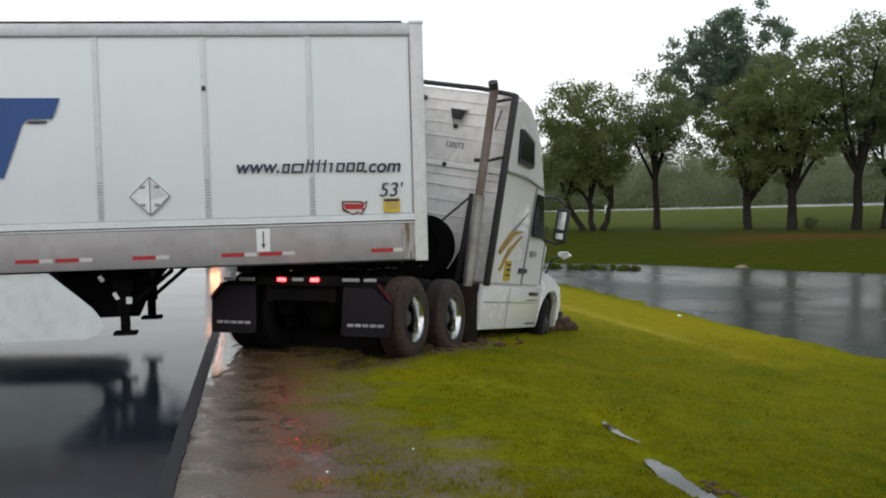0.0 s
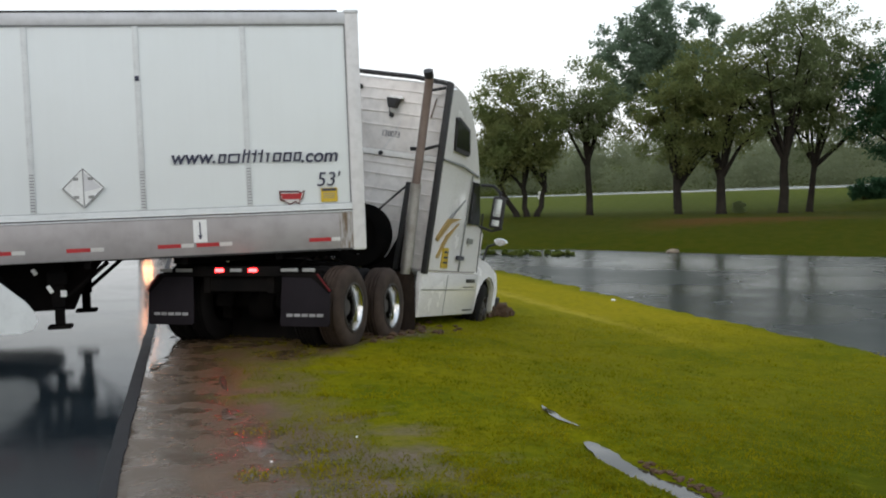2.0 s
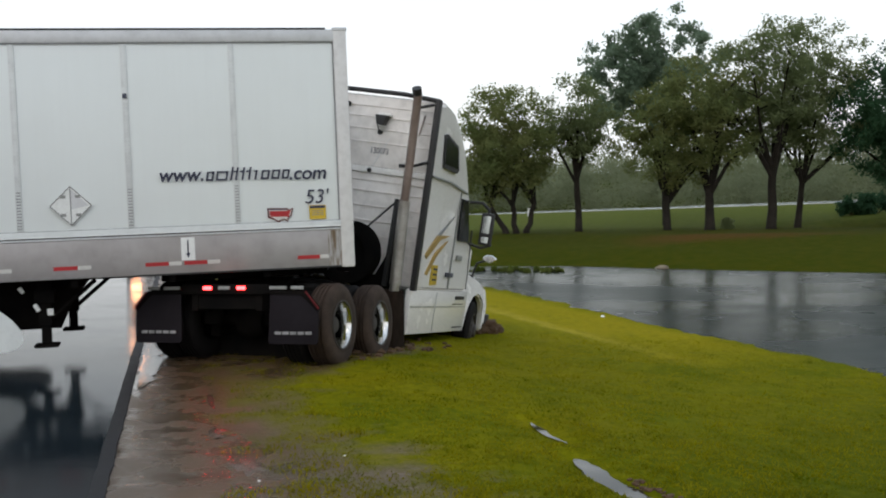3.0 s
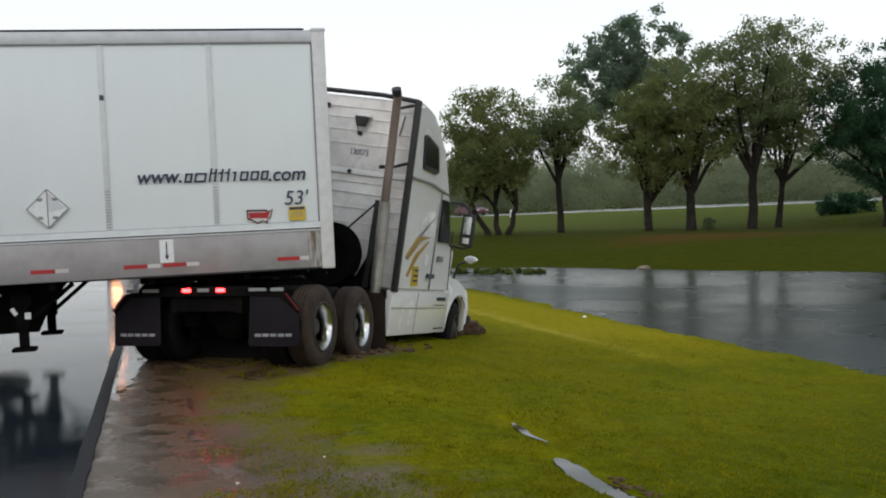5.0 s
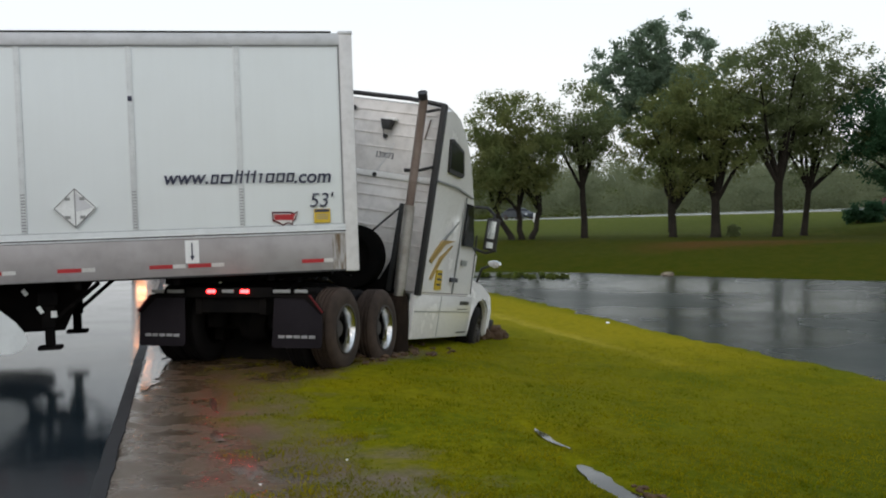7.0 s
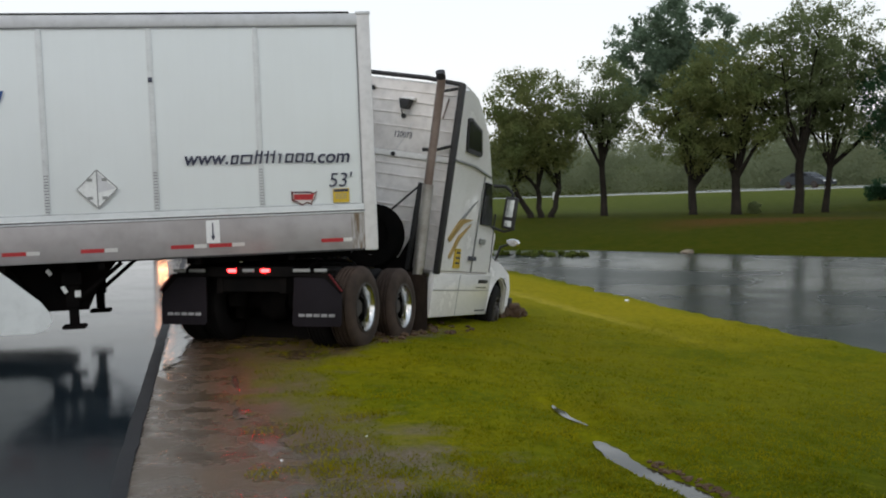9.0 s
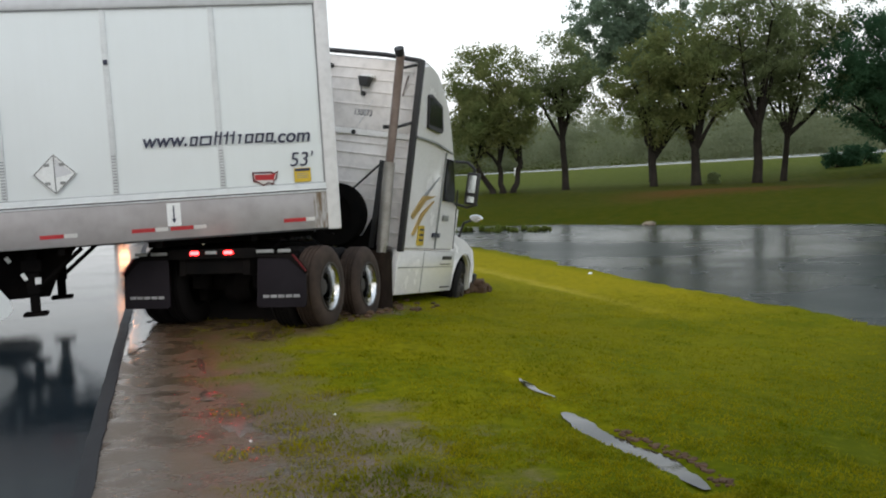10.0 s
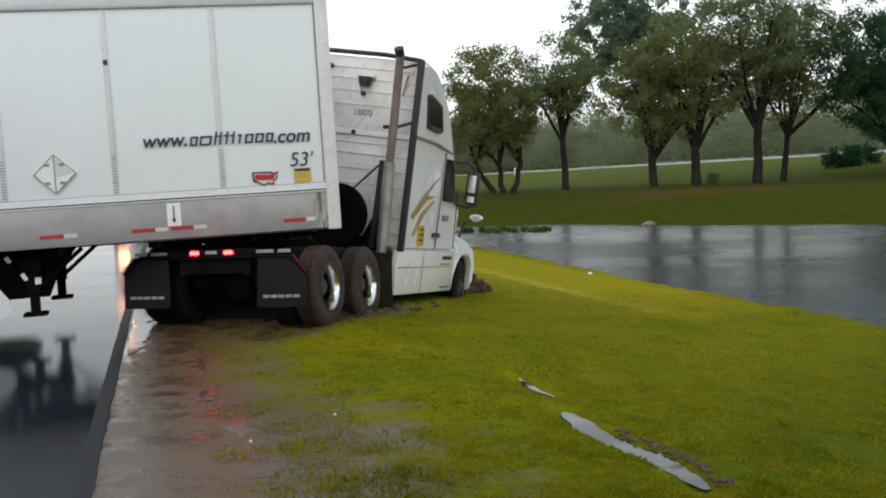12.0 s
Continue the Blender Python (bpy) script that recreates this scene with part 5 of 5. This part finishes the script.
def tree(x, y, height, crown, bottom, leaves, seed, label, stems=1, trunk_r=0.28, clusters=120, per=88, size=0.085, lean=0.0):
    """A tapered, forked trunk with limbs; a crown of leaf clumps at the twigs' ends. crown: half widths in x and y."""
    r = random.Random(seed)
    z0 = land(x, y) - 0.1
    root = thing("tree", pose(x, y, z0), label, "tree", "oaks on the far bank")
    wood, tips = bmesh.new(), []
    mid = (height + bottom) / 2
    for s in range(stems):
        off = (s - (stems - 1) / 2) * 0.55
        fork = bottom * r.uniform(0.75, 0.95) + 0.4
        top = Vector((off * 2.2 + 0.25 * lean, r.uniform(-0.3, 0.3), fork))
        base = Vector((off, 0, 0))
        k = trunk_r / stems ** 0.5
        bend = Vector((r.uniform(-0.06, 0.06), r.uniform(-0.06, 0.06), 0))
        tube([base - Vector((0, 0, 0.2)), base + Vector((0, 0, 0.25)), base.lerp(top, 0.35) + bend, base.lerp(top, 0.7) - bend, top], [k * 1.7, k * 1.15, k, k * 0.9, k * 0.8], 10, wood)
        for i in range(9 // stems + 2):
            ang = i * 2.4 + r.uniform(-0.4, 0.4)
            reach = r.uniform(0.35, 0.95)
            end = Vector((crown[0] * reach * math.cos(ang) * 0.9 + lean, crown[1] * reach * math.sin(ang) * 0.9, bottom + (height - bottom) * r.uniform(0.25, 0.9) * (1.1 - 0.45 * reach)))
            m1 = top.lerp(end, 0.4) + Vector((r.uniform(-0.3, 0.3), r.uniform(-0.3, 0.3), r.uniform(0.0, 0.5)))
            start = top - Vector((0, 0, r.uniform(0, 0.25) * fork))
            tube([start, m1, m1.lerp(end, 0.55) + Vector((0, 0, 0.15)), end], [k * 0.55, k * 0.36, k * 0.2, k * 0.06], 7, wood)
            for j in range(4):
                q = m1.lerp(end, r.uniform(0.2, 1.0))
                e = q + Vector((r.uniform(-1, 1), r.uniform(-1, 1), r.uniform(-0.3, 0.9))) * r.uniform(0.6, 1.3)
                tube([q, q.lerp(e, 0.5) + Vector((0, 0, 0.08)), e], [k * 0.18, k * 0.11, k * 0.03], 5, wood)
                tips.append(e)
            tips.append(end)
    part("trunk", wood, M_BARK, root, "dark wet trunk and limbs")
    centres = [tuple(t) for t in tips]
    while len(centres) < clusters:
        d = Vector((r.gauss(0, 1), r.gauss(0, 1), r.gauss(0, 1))).normalized() * r.random() ** 0.4
        p = Vector((d.x * crown[0] + lean, d.y * crown[1], mid + d.z * (height - bottom) / 2))
        edge = 0.75 + 0.5 * noise.noise(p * 0.45 + Vector((seed * 3.1, 0, 0)))
        if d.length < edge + 0.25:
            centres.append(tuple(p))
    crown_ob = new("crown", leaf_mesh("crown", centres, per, 0.60, size, leaves, seed))
    crown_ob.parent = root
    tagged(crown_ob, "ragged leafy crown")
    return root


OLIVE, GREEN, FRESH = "oak with an olive-brown spring crown beside the pond", "dark green oak with a spreading crown beside the pond", "tall fresh green tree rising over the oaks"
tree(4.1, 57.5, 8.2, (2.75, 2.4), 1.6, M_LEAF_B, 11, "many-stemmed oak with a drooping olive crown beside the pond", stems=3, trunk_r=0.26, clusters=270, lean=-0.75)
tree(7.55, 58.5, 8.7, (2.1, 2.0), 3.4, M_LEAF_A, 12, "slim dark oak with an airy crown beside the pond", stems=1, trunk_r=0.18, clusters=125, lean=-0.35)
tree(12.2, 58.0, 8.6, (2.9, 2.5), 1.9, M_LEAF_B, 13, OLIVE, trunk_r=0.19, clusters=150)
tree(14.35, 57.5, 10.0, (3.1, 2.6), 2.4, M_LEAF_B, 14, OLIVE, trunk_r=0.25, clusters=170)
tree(17.6, 57.5, 11.5, (3.7, 2.8), 3.1, M_LEAF_A, 15, GREEN, trunk_r=0.24, clusters=215)
tree(19.5, 59.0, 11.3, (4.6, 2.8), 2.8, M_LEAF_A, 16, GREEN, trunk_r=0.17, clusters=240, lean=0.9)
tree(24.7, 57.0, 9.8, (4.3, 3.0), 1.9, M_LEAF_D, 17, "bushy deep green tree beside the pond", trunk_r=0.26, clusters=360, per=120)
tree(14.0, 67.0, 13.5, (5.2, 3.2), 4.6, M_LEAF_C, 18, FRESH, lean=-0.4, trunk_r=0.18, clusters=290, per=80, size=0.13)


def far_woods():
    """The wood beyond the far road: ragged clumps from the ground up."""
    r = random.Random(8)
    centres = []
    n = Vector((-FAR_D.y, FAR_D.x, 0))
    for i in range(1500):
        s = r.uniform(-170, 62)
        depth = 16 + 22 * r.random()
        p = FAR_A + FAR_D * s + n * depth
        top = 7.0 + 2.2 * noise.noise(Vector((s * 0.06, depth * 0.05, 1))) + 1.4 * noise.noise(Vector((s * 0.21, 0, 4))) + 0.02 * max(0, -s)
        rise = (depth - 16) / 22
        centres.append((p.x, p.y, 0.8 + max(1.0, top) * (0.15 + 0.85 * rise) + r.uniform(-1.2, 0.6)))
    for i in range(190):
        s, depth = r.uniform(-170, 62), r.uniform(15, 34)
        p = FAR_A + FAR_D * s + n * depth
        h, w = r.uniform(3.5, 7.5), r.uniform(1.2, 2.6)
        g = 1.0 + 6.0 * max(0, (depth - 24) / 22)
        for k in range(11):
            a, u = r.uniform(0, 6.283), r.random()
            centres.append((p.x + w * math.cos(a) * (1.1 - u), p.y + w * math.sin(a) * (1.1 - u), g + h * u))
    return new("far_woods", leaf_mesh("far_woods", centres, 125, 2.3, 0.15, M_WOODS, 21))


tagged(far_woods(), "wood beyond the far road, haze put into its grey-green", "woods", kind="stuff")


def shrub(x, y, w, h, seed, label, material):
    r = random.Random(seed)
    root = thing("shrub", pose(x, y, max(land(x, y), WATER) - 0.05), label, "shrub", "shrubs on the far bank")
    stems, cs = bmesh.new(), []
    for i in range(9):
        e = Vector((r.uniform(-w, w), r.uniform(-w, w) * 0.7, h * r.uniform(0.4, 0.95)))
        tube([(0.2 * e.x, 0.2 * e.y, 0), e * 0.6, e], [0.035, 0.025, 0.008], 5, stems)
        cs += [tuple(e), tuple(e * 0.7), (e.x, e.y, e.z * 0.4)]
    part("stems", stems, M_BARK, root)
    ob = new("leaves", leaf_mesh("leaves", cs, 60, h * 0.32, 0.11, material, seed))
    ob.parent = root
    return root


shrub(24.6, 64.5, 0.9, 1.1, 31, "dark rounded shrub on the far bank", M_LEAF_D)
shrub(26.0, 65.0, 1.0, 1.2, 32, "dark rounded shrub on the far bank", M_LEAF_D)
shrub(15.4, 58.2, 0.22, 0.6, 33, "low fresh sapling at the foot of an oak", M_LEAF_A)
shrub(2.2, 44.6, 1.3, 0.20, 34, "flat weeds at the edge of the pond", M_WEED)
shrub(3.9, 44.2, 1.2, 0.17, 35, "flat weeds at the edge of the pond", M_WEED)


def post(x, y):
    root = thing("marker_post", pose(x, y, land(x, y) - 0.1), "small white marker post by the far field", "post")
    part("pole", tube([(0, 0, 0), (0, 0, 1.0)], [0.06, 0.06], 8), M_STEEL, root)
    part("plate", box(-0.16, 0.16, -0.08, -0.05, 0.75, 1.25, 0.02), M_SIGN, root, "white plate")


post(5.9, 70.0)


# ---------------------------------------------------------------- passing cars
def car(label, paint, m):
    root = thing("car", m, label, "car")
    line = [(-2.3, 0.32), (-2.36, 0.6), (-2.28, 0.88), (-1.75, 0.95), (-1.2, 1.36), (-0.7, 1.45), (0.15, 1.44), (0.55, 1.32), (1.05, 0.98), (2.0, 0.82), (2.32, 0.66), (2.36, 0.32)]
    bm = prism(line, "y", -0.88, 0.88)
    for v in bm.verts:
        if v.co.z > 1.0:
            v.co.y *= 0.80
    bmesh.ops.bevel(bm, geom=list(bm.edges), offset=0.05, segments=2, affect='EDGES', clamp_overlap=True)
    part("body", bm, paint, root)
    for s in (-1, 1):
        part("side_window", prism([(-1.35, 1.0), (-1.0, 1.32), (0.3, 1.34), (0.75, 1.02)], "y", s * 0.80 - 0.03, s * 0.80 + 0.03), M_GLASS, root)
        part("headlight", box(2.2, 2.34, s * 0.62 - 0.16, s * 0.62 + 0.16, 0.58, 0.70, 0.02), M_SIGN, root)
        part("rear_light", box(-2.36, -2.24, s * 0.62 - 0.18, s * 0.62 + 0.18, 0.70, 0.84, 0.02), M_RED, root)
        for x in (-1.4, 1.42):
            w = part("wheel", lathe([(0.0, -0.1), (0.24, -0.11), (0.31, -0.09), (0.33, 0), (0.31, 0.09), (0.24, 0.11), (0.0, 0.1)], 24), M_TYRE, root, m=pose(x, s * 0.80, 0.33, 0, 0, 90))
            part("rim", lathe([(0.0, -0.115), (0.2, -0.115), (0.2, 0.115), (0.0, 0.115)], 20), M_HUB, w)
    part("windscreen", prism([(0.60, 1.29), (1.02, 1.0), (1.04, 1.03), (0.62, 1.33)], "y", -0.62, 0.62), M_GLASS, root)
    part("rear_window", prism([(-1.62, 1.0), (-1.22, 1.33), (-1.25, 1.36), (-1.66, 1.02)], "y", -0.62, 0.62), M_GLASS, root)
    return root


M_REDCAR = surface("dark_red_car_paint", (0.078, 0.010, 0.011), (0.055, 0.008, 0.008), 0.4, relief=0, coat=0.1)
M_GREYCAR = surface("blue_grey_car_paint", (0.016, 0.021, 0.026), (0.012, 0.016, 0.020), 0.45, relief=0, coat=0.0)
FAR_YAW = math.degrees(math.atan2(FAR_D.y, FAR_D.x))


def on_far_road(s):
    p = far_road_point(s)
    side = Vector((-FAR_D.y, FAR_D.x, 0)) * -1.8
    return pose(p.x + side.x, p.y + side.y, p.z + 0.05, 0, -math.degrees(math.atan(0.0235)), FAR_YAW)


red_car = car("dark red saloon car driving along the far road", M_REDCAR, on_far_road(-80))
grey_car = car("blue-grey saloon car driving along the far road", M_GREYCAR, on_far_road(-80))


# ---------------------------------------------------------------- unseen lorry, added beyond the trailer for its amber reflection
def unseen_lorry(m):
    root = thing("unseen_lorry", m, "unseen white box lorry, added for its amber reflection", "lorry")
    part("box_body", box(-1.2, 1.2, 2.0, 7.5, 1.0, 3.3, 0.04), M_SKIN, root)
    part("cab", prism([(0.0, 0.6), (0.0, 1.5), (0.35, 2.5), (0.6, 2.75), (1.95, 2.8), (1.95, 0.6)], "x", -1.1, 1.1, 0.05), M_WHITE, root)
    part("windscreen", prism([(-0.02, 1.55), (0.32, 2.45), (0.36, 2.43), (0.02, 1.53)], "x", -0.95, 0.95), M_GLASS, root)
    for s in (-1, 1):
        part("headlight", box(s * 0.8 - 0.16, s * 0.8 + 0.16, -0.06, 0.03, 0.85, 1.05, 0.02), M_AMBER, root, "glowing amber light")
        part("roof_light", box(s * 0.9 - 0.22, s * 0.9 + 0.22, 1.9, 1.99, 3.2, 3.36, 0.02), M_AMBER, root, "glowing amber light")
        for y in (1.0, 5.8):
            w = part("wheel", lathe([(0.0, -0.13), (0.36, -0.14), (0.47, -0.12), (0.49, 0), (0.47, 0.12), (0.36, 0.14), (0.0, 0.13)], 24), M_TYRE, root, m=pose(s * 1.0, y, 0.49))
            part("rim", lathe([(0.0, -0.145), (0.26, -0.145), (0.26, 0.145), (0.0, 0.145)], 20), M_STEEL, w)
    part("chassis", box(-0.5, 0.5, 0.5, 7.4, 0.55, 1.0, 0.02), M_BLACK, root)
    return root


unseen_lorry(pose(-9.75, 38.0, -0.02, 0, 0, 14))
shoulder = bmesh.new()
rows = []
for a in np.linspace(4.6, 8.6, 40):
    w = max(0.03, (0.24 + 0.16 * wobble(float(a), 0, 1.3, 3.0) + 0.1 * wobble(float(a), 0, 4.0, 1.0)) * math.sin(math.pi * (float(a) - 4.5) / 4.2) ** 0.5)
    rows.append([])
    for s in (0.03, 0.03 + w * 0.5, 0.03 + w):
        p = Vector((*EDGE_P, 0)) + EDGE_D * float(a) + EDGE_N * s
        rows[-1].append(shoulder.verts.new((p.x, p.y, 0.006)))
for r, q in zip(rows, rows[1:]):
    for i in range(2):
        shoulder.faces.new((r[i], r[i + 1], q[i + 1], q[i]))
tagged(new("shoulder_puddle", mesh_of("shoulder_puddle", shoulder, puddle_material("rippled_puddle_water", 0.45))), "puddle on the muddy verge catching a light", "puddle", kind="structure")


# ---------------------------------------------------------------- wet hollows in the mud
def hollow(x, y, long, wide, seed):
    """A thin film of brown water with a ragged outline, lying on the mud."""
    bm = bmesh.new()
    heart = bm.verts.new((x, y, land(x, y) + 0.006))
    rings = [[], []]
    for k in range(28):
        a = k * math.tau / 28
        e = 1 + 0.8 * noise.noise(Vector((math.cos(a) * 1.6 + seed, math.sin(a) * 1.6, 0))) + 0.2 * noise.noise(Vector((math.cos(a) * 5, math.sin(a) * 5, seed)))
        for q, f in enumerate((0.5, 1.0)):
            px, py = x + wide * e * f * math.cos(a) - 0.22 * long * e * f * math.sin(a), y + long * e * f * math.sin(a)
            rings[q].append(bm.verts.new((px, py, land(px, py) + 0.006 - 0.009 * q)))
    for k in range(28):
        bm.faces.new((heart, rings[0][k], rings[0][(k + 1) % 28]))
        bm.faces.new((rings[0][k], rings[1][k], rings[1][(k + 1) % 28], rings[0][(k + 1) % 28]))
    return bm


for i, (x, y, long, wide) in enumerate(((-2.34, 10.95, 0.34, 0.10), (-1.98, 9.5, 0.26, 0.08), (-1.45, 8.25, 0.28, 0.13))):
    tagged(new("mud_puddle", mesh_of("mud_puddle", hollow(x, y, long, wide, i * 4.3), M_FILM)), "thin brown puddle in the trampled mud", "puddle", kind="structure")


# ---------------------------------------------------------------- what moves
def motions():
    walk(red_car, [(t, on_far_road(s)) for t, s in ((0, -150), (5.3, -4.5), (5.5, 1.8), (5.8, 11.2), (6.2, 23.0), (6.6, 33.1), (6.8, 38.0), (7.2, 47.5), (7.8, 61), (8.2, 67), (12, 67))])
    walk(grey_car, [(t, on_far_road(s)) for t, s in ((0, -128), (6.0, -28), (7.2, -5), (8.8, 26.8), (9.0, 30.4), (9.2, 33.6), (9.4, 38.4), (9.5, 41.0), (10.2, 54), (11.0, 64), (12, 64))])


motions()
